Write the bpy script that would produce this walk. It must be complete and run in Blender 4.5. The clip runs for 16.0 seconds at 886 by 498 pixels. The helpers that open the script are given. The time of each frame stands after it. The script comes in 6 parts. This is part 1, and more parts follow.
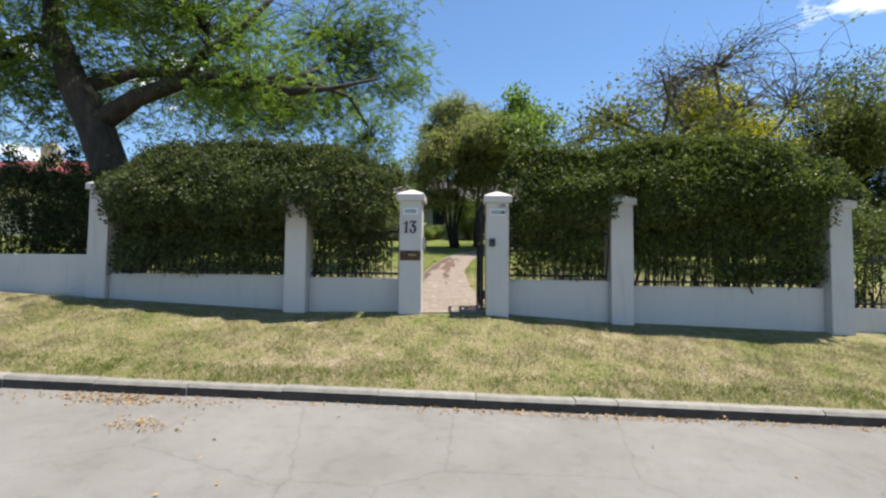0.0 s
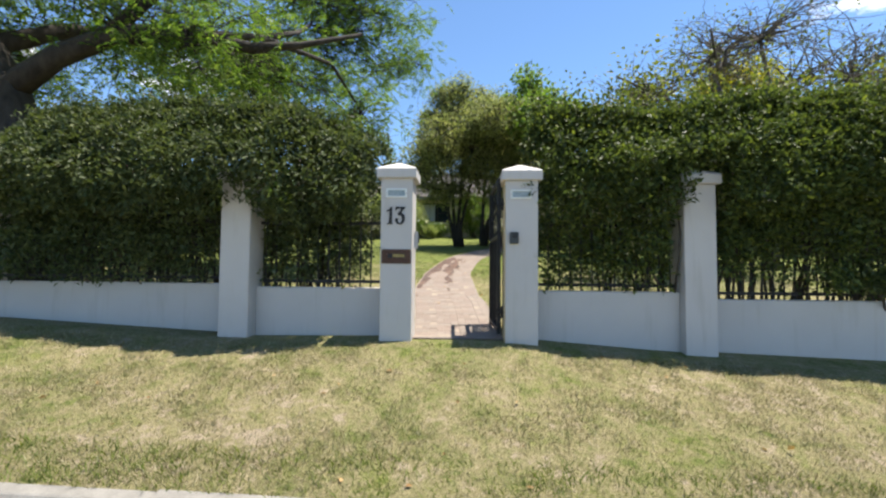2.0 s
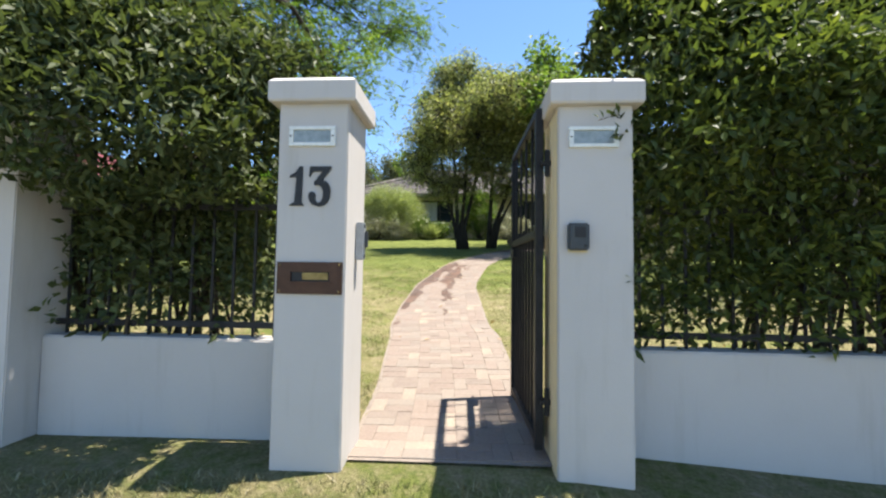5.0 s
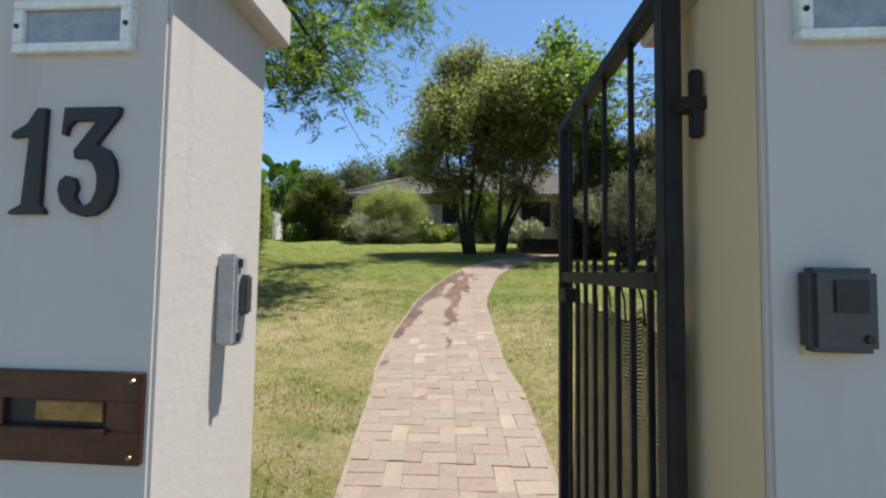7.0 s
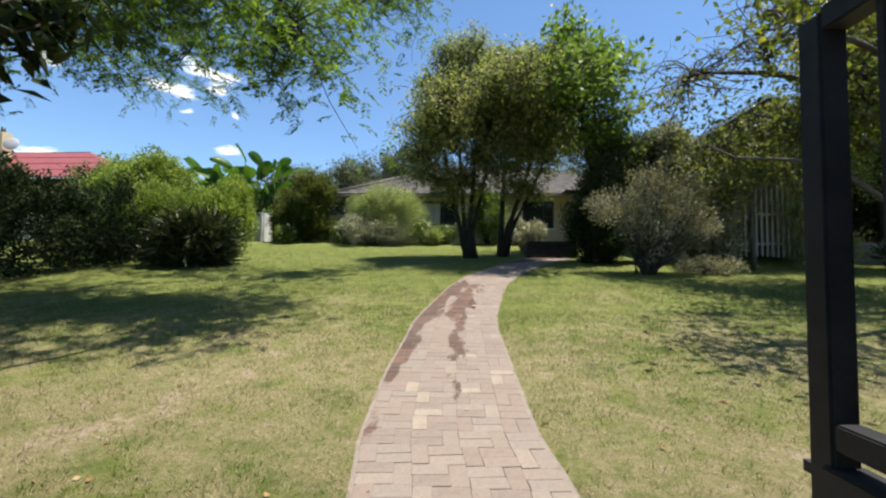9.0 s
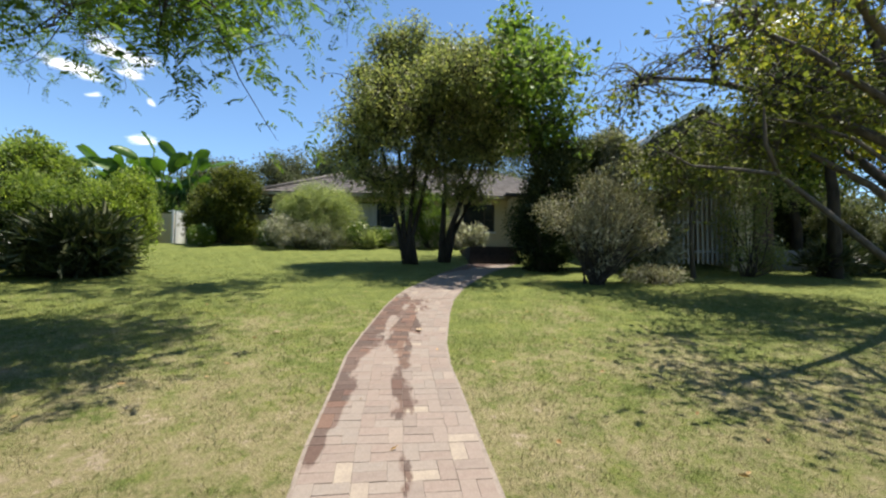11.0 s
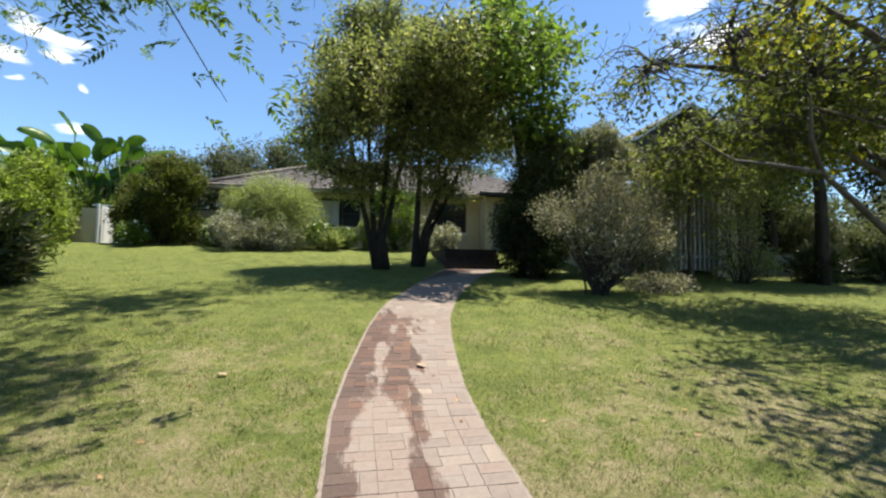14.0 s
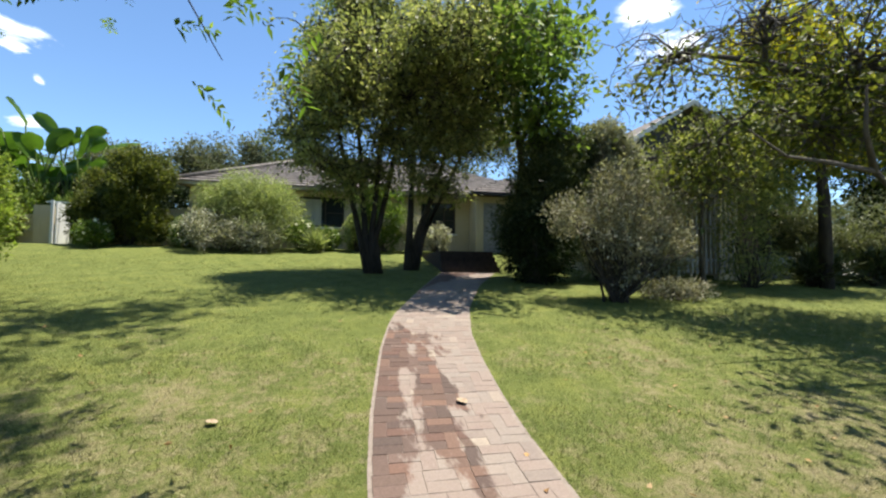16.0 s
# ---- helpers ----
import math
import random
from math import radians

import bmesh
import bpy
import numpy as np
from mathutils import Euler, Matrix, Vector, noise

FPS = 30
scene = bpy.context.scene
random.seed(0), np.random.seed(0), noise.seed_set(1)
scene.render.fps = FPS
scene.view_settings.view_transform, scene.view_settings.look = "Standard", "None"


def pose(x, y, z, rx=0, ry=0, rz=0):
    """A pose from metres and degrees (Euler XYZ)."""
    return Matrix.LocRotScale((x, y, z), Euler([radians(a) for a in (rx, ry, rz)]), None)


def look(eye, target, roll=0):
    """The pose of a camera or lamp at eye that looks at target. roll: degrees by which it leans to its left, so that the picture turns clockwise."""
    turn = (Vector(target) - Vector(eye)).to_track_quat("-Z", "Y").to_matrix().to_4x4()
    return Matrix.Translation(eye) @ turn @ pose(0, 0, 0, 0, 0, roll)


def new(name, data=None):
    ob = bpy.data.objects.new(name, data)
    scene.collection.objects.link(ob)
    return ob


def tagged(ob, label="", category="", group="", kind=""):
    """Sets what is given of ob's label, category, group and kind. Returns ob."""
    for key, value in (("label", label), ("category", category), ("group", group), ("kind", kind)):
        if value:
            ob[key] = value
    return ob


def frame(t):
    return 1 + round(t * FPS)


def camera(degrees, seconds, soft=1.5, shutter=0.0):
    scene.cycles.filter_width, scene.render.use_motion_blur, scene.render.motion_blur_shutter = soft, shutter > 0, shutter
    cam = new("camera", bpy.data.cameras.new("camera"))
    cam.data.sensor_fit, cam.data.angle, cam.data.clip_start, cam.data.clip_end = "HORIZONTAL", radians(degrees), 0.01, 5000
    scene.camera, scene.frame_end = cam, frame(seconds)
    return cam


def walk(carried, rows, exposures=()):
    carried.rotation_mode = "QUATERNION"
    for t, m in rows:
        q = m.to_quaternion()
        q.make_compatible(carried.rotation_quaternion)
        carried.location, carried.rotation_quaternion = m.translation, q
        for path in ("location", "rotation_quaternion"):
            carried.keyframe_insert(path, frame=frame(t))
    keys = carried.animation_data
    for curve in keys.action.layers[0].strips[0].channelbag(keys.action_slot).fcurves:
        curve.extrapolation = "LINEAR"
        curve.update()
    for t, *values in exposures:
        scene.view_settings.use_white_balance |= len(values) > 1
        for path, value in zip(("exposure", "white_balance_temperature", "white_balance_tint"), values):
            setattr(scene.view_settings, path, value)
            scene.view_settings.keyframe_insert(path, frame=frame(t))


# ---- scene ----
# ---------------- camera ----------------
cam = camera(90.76, 16.0, soft=2.3)
PATH = [  # seconds, x, y, z, yaw, pitch, roll
    (0.0, 0.002, -0.049, 1.507, 2.28, 2.74, -0.57),
    (0.5, -0.013, 0.472, 1.527, 2.42, 2.68, -0.46),
    (1.0, -0.029, 0.994, 1.549, 2.83, 2.63, -0.54),
    (1.5, -0.039, 1.517, 1.572, 2.93, 2.62, -0.53),
    (2.0, -0.042, 2.038, 1.592, 2.77, 2.67, -0.56),
    (2.5, -0.034, 2.537, 1.606, 2.85, 2.66, -0.62),
    (3.0, -0.017, 3.007, 1.620, 3.01, 2.63, -0.57),
    (3.5, 0.003, 3.461, 1.645, 3.32, 2.59, -0.63),
    (4.0, -0.003, 3.901, 1.675, 3.49, 2.67, -0.78),
    (6.5, -0.032, 5.754, 1.944, 3.51, 2.95, -0.67),
    (7.0, -0.056, 6.068, 1.990, 4.32, 2.95, -0.78),
    (7.5, -0.104, 6.363, 2.043, 4.81, 2.93, -0.81),
    (8.0, -0.152, 6.653, 2.078, 4.98, 2.92, -0.75),
    (8.5, -0.199, 6.949, 2.130, 4.80, 2.94, -0.82),
    (9.0, -0.237, 7.236, 2.215, 3.81, 2.84, -0.66),
    (9.5, -0.263, 7.505, 2.290, 1.54, 2.84, -0.60),
    (10.0, -0.284, 7.766, 2.363, -0.88, 2.81, -0.56),
    (12.5, -0.578, 9.050, 2.569, -8.26, 2.94, -0.57),
    (13.0, -0.664, 9.316, 2.593, -9.31, 2.90, -0.57),
    (13.5, -0.749, 9.585, 2.607, -9.91, 2.88, -0.55),
    (14.0, -0.834, 9.860, 2.638, -10.38, 2.91, -0.61),
    (14.5, -0.959, 10.116, 2.664, -11.00, 2.89, -0.58),
    (15.0, -1.087, 10.353, 2.693, -11.67, 2.91, -0.57),
    (15.5, -1.187, 10.589, 2.712, -12.48, 2.95, -0.53),
    (16.0, -1.276, 10.851, 2.751, -13.68, 2.92, -0.52),
]
walk(cam, [(t, pose(x, y, z, 90 + pitch, roll, yaw)) for t, x, y, z, yaw, pitch, roll in PATH],
     exposures=[(t, e, 6800, 10) for t, e in ((0.0, 1.0), (1.5, 1.13), (3.5, 1.58), (4.2, 1.62), (6.5, 1.11), (8.0, 0.99), (10.0, 1.02), (12.5, 1.12), (16.0, 1.20))])

# ---------------- sky and sun ----------------
SUN_WAY = Vector((0.285, 0.06, 1.0)).normalized()     # towards the sun
world = bpy.data.worlds.new("sky")
scene.world = world
world.use_nodes = True
wn, wl = world.node_tree.nodes, world.node_tree.links
wn.clear()
sky = wn.new("ShaderNodeTexSky")
sky.sky_type = "NISHITA"
sky.sun_disc = False
sky.sun_elevation = math.asin(SUN_WAY.z)
sky.sun_rotation = math.atan2(SUN_WAY.x, SUN_WAY.y)
sky.altitude = 300
sky.air_density, sky.dust_density, sky.ozone_density = 1.0, 0.05, 2.2
coord = wn.new("ShaderNodeTexCoord")
cloud_noise = wn.new("ShaderNodeTexNoise")
cloud_noise.inputs["Scale"].default_value = 14.0
cloud_noise.inputs["Detail"].default_value = 9
cloud_noise.inputs["Roughness"].default_value = 0.62
squash = wn.new("ShaderNodeMapping")
squash.inputs["Scale"].default_value = (1, 1, 3.4)
wl.new(coord.outputs["Generated"], squash.inputs["Vector"])
wl.new(squash.outputs["Vector"], cloud_noise.inputs["Vector"])
CLOUDS = [  # middle of each fair-weather cloud, the way it is drawn out, its half length and half width
    ((-0.498, 0.781, 0.370), (0.783, 0.591, -0.194), 0.063, 0.014),
    ((-0.562, 0.756, 0.332), (0.775, 0.623, -0.107), 0.041, 0.012),
    ((-0.493, 0.799, 0.343), (0.684, 0.600, -0.415), 0.023, 0.012),
    ((-0.542, 0.786, 0.299), (0.840, 0.506, 0.193), 0.013, 0.005),
    ((-0.474, 0.826, 0.305), (0.506, 0.539, -0.673), 0.013, 0.007),
    ((-0.490, 0.839, 0.236), (0.870, 0.487, 0.076), 0.027, 0.010),
    ((-0.700, 0.687, 0.182), (0.673, 0.725, -0.146), 0.080, 0.016),
    ((-0.689, 0.640, 0.341), (0.304, 0.682, -0.665), 0.025, 0.011),
    ((0.553, 0.670, 0.491), (0.626, -0.726, 0.285), 0.060, 0.028),
    ((0.597, 0.678, 0.425), (0.731, -0.680, 0.058), 0.057, 0.027),
    ((0.625, 0.662, 0.411), (0.731, -0.682, -0.013), 0.037, 0.015),
]


def sky_vector(op, a, b):
    k = wn.new("ShaderNodeVectorMath")
    k.operation = op
    wl.new(a, k.inputs[0])
    k.inputs[1].default_value = b
    return k


total = None
for mid_way, drawn, half_l, half_w in CLOUDS:
    mid_v = Vector(mid_way).normalized()
    along = Vector(drawn)
    along = (along - along.dot(mid_v) * mid_v).normalized()
    cross = mid_v.cross(along)
    off = sky_vector("SUBTRACT", coord.outputs["Generated"], mid_v)
    both = wn.new("ShaderNodeCombineXYZ")
    wl.new(sky_vector("DOT_PRODUCT", off.outputs["Vector"], along / (half_l * 1.5)).outputs["Value"], both.inputs["X"])
    wl.new(sky_vector("DOT_PRODUCT", off.outputs["Vector"], cross / (half_w * 1.7)).outputs["Value"], both.inputs["Y"])
    wl.new(sky_vector("DOT_PRODUCT", off.outputs["Vector"], mid_v * 4.0).outputs["Value"], both.inputs["Z"])
    dist = wn.new("ShaderNodeVectorMath")
    dist.operation = "LENGTH"
    wl.new(both.outputs["Vector"], dist.inputs[0])
    fall = wn.new("ShaderNodeMapRange")
    fall.inputs["From Min"].default_value = 1.0
    fall.inputs["From Max"].default_value = 0.0
    wl.new(dist.outputs["Value"], fall.inputs["Value"])
    if total is None:
        total = fall.outputs["Result"]
    else:
        mx = wn.new("ShaderNodeMath")
        mx.operation = "MAXIMUM"
        wl.new(total, mx.inputs[0])
        wl.new(fall.outputs["Result"], mx.inputs[1])
        total = mx.outputs["Value"]
gate_math = wn.new("ShaderNodeMath")
gate_math.operation = "MULTIPLY_ADD"       # noise + reach - threshold
gate_math.inputs[1].default_value = 0.42
wl.new(total, gate_math.inputs[0])
wl.new(cloud_noise.outputs["Fac"], gate_math.inputs[2])
soft_edge = wn.new("ShaderNodeMapRange")
soft_edge.inputs["From Min"].default_value = 0.62
soft_edge.inputs["From Max"].default_value = 0.90
wl.new(gate_math.outputs["Value"], soft_edge.inputs["Value"])
only_near = wn.new("ShaderNodeMath")
only_near.operation = "MULTIPLY"
wl.new(soft_edge.outputs["Result"], only_near.inputs[0])
near = wn.new("ShaderNodeMapRange")
near.inputs["From Max"].default_value = 0.35
wl.new(total, near.inputs["Value"])
wl.new(near.outputs["Result"], only_near.inputs[1])
tint = wn.new("ShaderNodeMix")
tint.data_type = "RGBA"
tint.blend_type = "MULTIPLY"
tint.inputs["Factor"].default_value = 1.0
tint.inputs[7].default_value = (0.80, 0.97, 1.10, 1)
wl.new(sky.outputs["Color"], tint.inputs[6])
mix_cloud = wn.new("ShaderNodeMix")
mix_cloud.data_type = "RGBA"
wl.new(only_near.outputs["Value"], mix_cloud.inputs["Factor"])
wl.new(tint.outputs[2], mix_cloud.inputs[6])
mix_cloud.inputs[7].default_value = (9.5, 9.8, 10.2, 1)
bg = wn.new("ShaderNodeBackground")
bg.inputs["Strength"].default_value = 0.095
wl.new(mix_cloud.outputs[2], bg.inputs["Color"])
out = wn.new("ShaderNodeOutputWorld")
wl.new(bg.outputs["Background"], out.inputs["Surface"])

sun_data = bpy.data.lights.new("sun", "SUN")
sun_data.energy, sun_data.angle, sun_data.color = 5.0, radians(0.6), (1.0, 0.955, 0.88)
sun = new("sun", sun_data)
sun.matrix_world = look(SUN_WAY * 60, (0, 0, 0))


# ---------------- materials ----------------
def base_mat(name, rough=0.7, metal=0.0, spec=0.5):
    m = bpy.data.materials.new(name)
    m.use_nodes = True
    n, l = m.node_tree.nodes, m.node_tree.links
    b = n["Principled BSDF"]
    b.inputs["Roughness"].default_value = rough
    b.inputs["Metallic"].default_value = metal
    b.inputs["Specular IOR Level"].default_value = spec
    return m, n, l, b


def noise_node(n, l, scale, detail=4.0, rough=0.55, stretch=None):
    tc = n.new("ShaderNodeTexCoord")
    nz = n.new("ShaderNodeTexNoise")
    nz.inputs["Scale"].default_value = scale
    nz.inputs["Detail"].default_value = detail
    nz.inputs["Roughness"].default_value = rough
    if stretch:
        mp = n.new("ShaderNodeMapping")
        mp.inputs["Scale"].default_value = stretch
        l.new(tc.outputs["Object"], mp.inputs["Vector"])
        l.new(mp.outputs["Vector"], nz.inputs["Vector"])
    else:
        l.new(tc.outputs["Object"], nz.inputs["Vector"])
    return nz


def ramp(n, l, source, stops):
    r = n.new("ShaderNodeValToRGB")
    e = r.color_ramp.elements
    while len(e) < len(stops):
        e.new(0.5)
    for k, (p, c) in enumerate(stops):
        e[k].position = p
        e[k].color = (*c, 1) if len(c) == 3 else c
    l.new(source, r.inputs["Fac"])
    return r


def mixed(n, l, a, b, factor, blend="MIX"):
    m = n.new("ShaderNodeMix")
    m.data_type = "RGBA"
    m.blend_type = blend
    for socket, value in ((m.inputs["Factor"], factor), (m.inputs[6], a), (m.inputs[7], b)):
        if isinstance(value, (int, float)):
            socket.default_value = value
        elif isinstance(value, tuple):
            socket.default_value = (*value, 1)
        else:
            l.new(value, socket)
    return m.outputs[2]


def bump(n, l, b, source, strength, distance=0.01):
    k = n.new("ShaderNodeBump")
    k.inputs["Strength"].default_value = strength
    k.inputs["Distance"].default_value = distance
    l.new(source, k.inputs["Height"])
    l.new(k.outputs["Normal"], b.inputs["Normal"])


def surface(name, dark, light, scale=6.0, rough=0.75, grain=60.0, bump_s=0.3, dist=0.006, metal=0.0, spec=0.4, stretch=None, per_object=0.0):
    m, n, l, b = base_mat(name, rough, metal, spec)
    big = noise_node(n, l, scale, 5, stretch=stretch)
    fine = noise_node(n, l, grain, 6, 0.7, stretch=stretch)
    c1 = ramp(n, l, big.outputs["Fac"], [(0.3, dark), (0.7, light)]).outputs["Color"]
    g = ramp(n, l, fine.outputs["Fac"], [(0.3, (0.72, 0.72, 0.72)), (0.7, (1.12, 1.12, 1.12))]).outputs["Color"]
    col = mixed(n, l, c1, g, 0.8, "MULTIPLY")
    if per_object:
        info = n.new("ShaderNodeObjectInfo")
        v = n.new("ShaderNodeMapRange")
        v.inputs["To Min"].default_value = 1 - per_object
        v.inputs["To Max"].default_value = 1 + per_object
        l.new(info.outputs["Random"], v.inputs["Value"])
        comb = n.new("ShaderNodeCombineColor")
        for k in range(3):
            l.new(v.outputs["Result"], comb.inputs[k])
        col = mixed(n, l, col, comb.outputs["Color"], 1.0, "MULTIPLY")
    l.new(col, b.inputs["Base Color"])
    bump(n, l, b, fine.outputs["Fac"], bump_s, dist)
    return m


def leaf_material(name, dark, light, third=None, gloss=0.45, through_light=0.35):
    m = bpy.data.materials.new(name)
    m.use_nodes = True
    n, l = m.node_tree.nodes, m.node_tree.links
    b = n["Principled BSDF"]
    b.inputs["Roughness"].default_value = gloss
    b.inputs["Specular IOR Level"].default_value = 0.24
    geo = n.new("ShaderNodeNewGeometry")
    stops = [(0.0, dark), (0.75, light)] + ([(1.0, third)] if third else [])
    rnd = ramp(n, l, geo.outputs["Random Per Island"], stops).outputs["Color"]
    patch = noise_node(n, l, 1.3, 3)
    v = ramp(n, l, patch.outputs["Fac"], [(0.3, (0.75, 0.78, 0.72)), (0.7, (1.15, 1.15, 1.05))]).outputs["Color"]
    col = mixed(n, l, rnd, v, 1.0, "MULTIPLY")
    l.new(col, b.inputs["Base Color"])
    t = n.new("ShaderNodeBsdfTranslucent")
    l.new(mixed(n, l, col, (1.45, 1.55, 0.8), 1.0, "MULTIPLY"), t.inputs["Color"])
    mx = n.new("ShaderNodeMixShader")
    mx.inputs["Fac"].default_value = through_light
    l.new(b.outputs["BSDF"], mx.inputs[1])
    l.new(t.outputs["BSDF"], mx.inputs[2])
    l.new(mx.outputs["Shader"], n["Material Output"].inputs["Surface"])
    return m


def plaster(name, tone):
    m, n, l, b = base_mat(name, 0.85, 0, 0.25)
    big = noise_node(n, l, 1.2, 6, 0.65)
    streak = noise_node(n, l, 3.0, 5, 0.6, stretch=(3.0, 3.0, 0.35))
    fine = noise_node(n, l, 45, 8, 0.7)
    c = ramp(n, l, big.outputs["Fac"], [(0.32, tuple(v * 0.93 for v in tone)), (0.62, tone)]).outputs["Color"]
    s = ramp(n, l, streak.outputs["Fac"], [(0.26, (0.84, 0.82, 0.78)), (0.46, (1, 1, 1))]).outputs["Color"]
    l.new(mixed(n, l, c, s, 0.7, "MULTIPLY"), b.inputs["Base Color"])
    bump(n, l, b, fine.outputs["Fac"], 0.35, 0.004)
    return m


WHITE_WALL = plaster("painted_plaster", (0.50, 0.470, 0.446))
CREAM_WALL = plaster("cream_plaster", (0.54, 0.46, 0.30))
CREAM_SIDE = plaster("cream_gateway_side", (0.60, 0.50, 0.32))
BLACK_STEEL = surface("black_painted_steel", (0.012, 0.012, 0.014), (0.03, 0.03, 0.032), 8, 0.55, 120, 0.25, 0.001, 0.0, 0.25)
NUMBER_BLACK = surface("black_numeral", (0.012, 0.012, 0.013), (0.022, 0.022, 0.024), 20, 0.55, 150, 0.1, 0.001)
BRONZE = surface("brown_metal_plate", (0.045, 0.020, 0.013), (0.085, 0.040, 0.026), 14, 0.42, 90, 0.2, 0.001, 0.35)
BRASS = surface("brass_slot", (0.15, 0.11, 0.05), (0.27, 0.205, 0.10), 25, 0.3, 90, 0.1, 0.001, 0.9)
DARK_PLASTIC = surface("dark_grey_plastic", (0.035, 0.04, 0.045), (0.05, 0.055, 0.06), 18, 0.45, 160, 0.1, 0.001)
GREY_PLASTIC = surface("grey_plastic", (0.32, 0.33, 0.34), (0.40, 0.41, 0.42), 12, 0.5, 160, 0.1, 0.001)
WHITE_FRAME = surface("white_lamp_frame", (0.66, 0.68, 0.66), (0.75, 0.76, 0.74), 15, 0.5, 120, 0.1, 0.001)
PALE_GREY = surface("pale_grey_paint", (0.24, 0.25, 0.26), (0.36, 0.37, 0.38), 6, 0.7, 60, 0.3, 0.002)
FROSTED = surface("frosted_lamp_glass", (0.20, 0.24, 0.25), (0.30, 0.34, 0.35), 30, 0.25, 90, 0.05, 0.001, 0.0, 0.6)
KERB_STONE = surface("kerb_concrete", (0.17, 0.16, 0.142), (0.27, 0.255, 0.228), 5, 0.9, 70, 0.6, 0.006, per_object=0.12)
# street face of the kerb stones, much darker than their tops
KERB_FACE = surface("dark_kerb_face", (0.030, 0.026, 0.021), (0.075, 0.066, 0.055), 5, 0.9, 70, 0.6, 0.006)
BARK = surface("bark", (0.017, 0.014, 0.011), (0.054, 0.045, 0.036), 7, 0.95, 30, 1.0, 0.02, stretch=(1, 1, 0.3))
GREY_BARK = surface("grey_bark", (0.035, 0.029, 0.023), (0.12, 0.104, 0.086), 7, 0.9, 30, 0.9, 0.012, stretch=(1, 1, 0.4))
PALE_BARK = surface("pale_bark", (0.10, 0.09, 0.075), (0.26, 0.235, 0.20), 7, 0.9, 30, 0.8, 0.012, stretch=(1, 1, 0.4))
DARK_TWIG = surface("dark_twig", (0.03, 0.025, 0.018), (0.075, 0.06, 0.045), 9, 0.95, 40, 0.7, 0.01)
ROOF_TILE = surface("grey_brown_roof_tile", (0.095, 0.082, 0.072), (0.20, 0.175, 0.152), 3, 0.85, 40, 0.5, 0.008)
FASCIA = surface("cream_fascia_paint", (0.30, 0.25, 0.16), (0.42, 0.36, 0.25), 4, 0.7, 60, 0.2, 0.002)
BROWN_BRICK = surface("brown_pier_brick", (0.085, 0.055, 0.04), (0.17, 0.115, 0.085), 9, 0.9, 60, 0.6, 0.006)
RED_ROOF = surface("red_painted_roof", (0.20, 0.045, 0.045), (0.28, 0.075, 0.070), 1.5, 0.55, 20, 0.2, 0.01)
WINDOW_DARK = surface("dark_window_frame", (0.02, 0.016, 0.012), (0.04, 0.03, 0.025), 8, 0.5, 80, 0.2, 0.002)
STEP_BRICK = surface("dark_step_brick", (0.03, 0.021, 0.017), (0.07, 0.045, 0.036), 9, 0.85, 60, 0.6, 0.006, per_object=0.25)
MORTAR = surface("sandy_joint", (0.178, 0.146, 0.120), (0.25, 0.208, 0.172), 14, 0.95, 90, 0.7, 0.006)
NETTING = surface("brown_shade_net", (0.028, 0.022, 0.018), (0.06, 0.048, 0.038), 20, 0.9, 220, 0.6, 0.002)
ROSE_WHITE = leaf_material("white_petal", (0.62, 0.60, 0.55), (0.82, 0.80, 0.76), None, 0.6, 0.3)
DRY_LEAF = leaf_material("dry_leaf", (0.22, 0.12, 0.05), (0.38, 0.24, 0.12), (0.42, 0.31, 0.19), 0.7, 0.15)

PALE_DRY_LEAF = surface("pale_dry_leaf", (0.25, 0.175, 0.105), (0.38, 0.29, 0.195), 20, 0.75, 120, 0.3, 0.002)
HEDGE_LEAF = leaf_material("hedge_leaf", (0.036, 0.050, 0.021), (0.080, 0.100, 0.040), (0.120, 0.136, 0.052), 0.55, 0.30)
HEDGE_LEAF_R = leaf_material("hedge_leaf_fresh", (0.034, 0.047, 0.017), (0.080, 0.108, 0.032), (0.165, 0.19, 0.04), 0.5, 0.32)
FEATHER_LEAF = leaf_material("feathery_leaf", (0.046, 0.088, 0.018), (0.108, 0.170, 0.034), (0.19, 0.25, 0.055), 0.5, 0.50)
OLIVE_LEAF = leaf_material("olive_leaf", (0.108, 0.124, 0.060), (0.230, 0.246, 0.116), (0.37, 0.35, 0.195), 0.42, 0.50)
BRIGHT_LEAF = leaf_material("bright_leaf", (0.075, 0.120, 0.028), (0.145, 0.215, 0.048), (0.23, 0.30, 0.09), 0.5, 0.42)
SPARSE_LEAF = leaf_material("sparse_leaf", (0.062, 0.078, 0.022), (0.128, 0.146, 0.040), (0.22, 0.215, 0.05), 0.5, 0.45)
YELLOW_LEAF = leaf_material("yellow_leaf", (0.17, 0.17, 0.014), (0.36, 0.32, 0.018), (0.52, 0.44, 0.025), 0.5, 0.45)
# near-black green: the tree shade on the hedges is put into this colour
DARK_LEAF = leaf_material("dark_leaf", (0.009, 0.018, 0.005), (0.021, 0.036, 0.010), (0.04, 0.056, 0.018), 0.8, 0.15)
SHADE_LEAF = leaf_material("shady_evergreen_leaf", (0.034, 0.046, 0.022), (0.074, 0.092, 0.044), (0.13, 0.145, 0.078), 0.6, 0.26)
GREY_LEAF = leaf_material("grey_leaf", (0.128, 0.118, 0.088), (0.270, 0.248, 0.190), (0.48, 0.45, 0.37), 0.6, 0.22)
SMOKE_LEAF = leaf_material("smoky_leaf", (0.135, 0.135, 0.108), (0.295, 0.288, 0.232), (0.48, 0.47, 0.40), 0.6, 0.24)
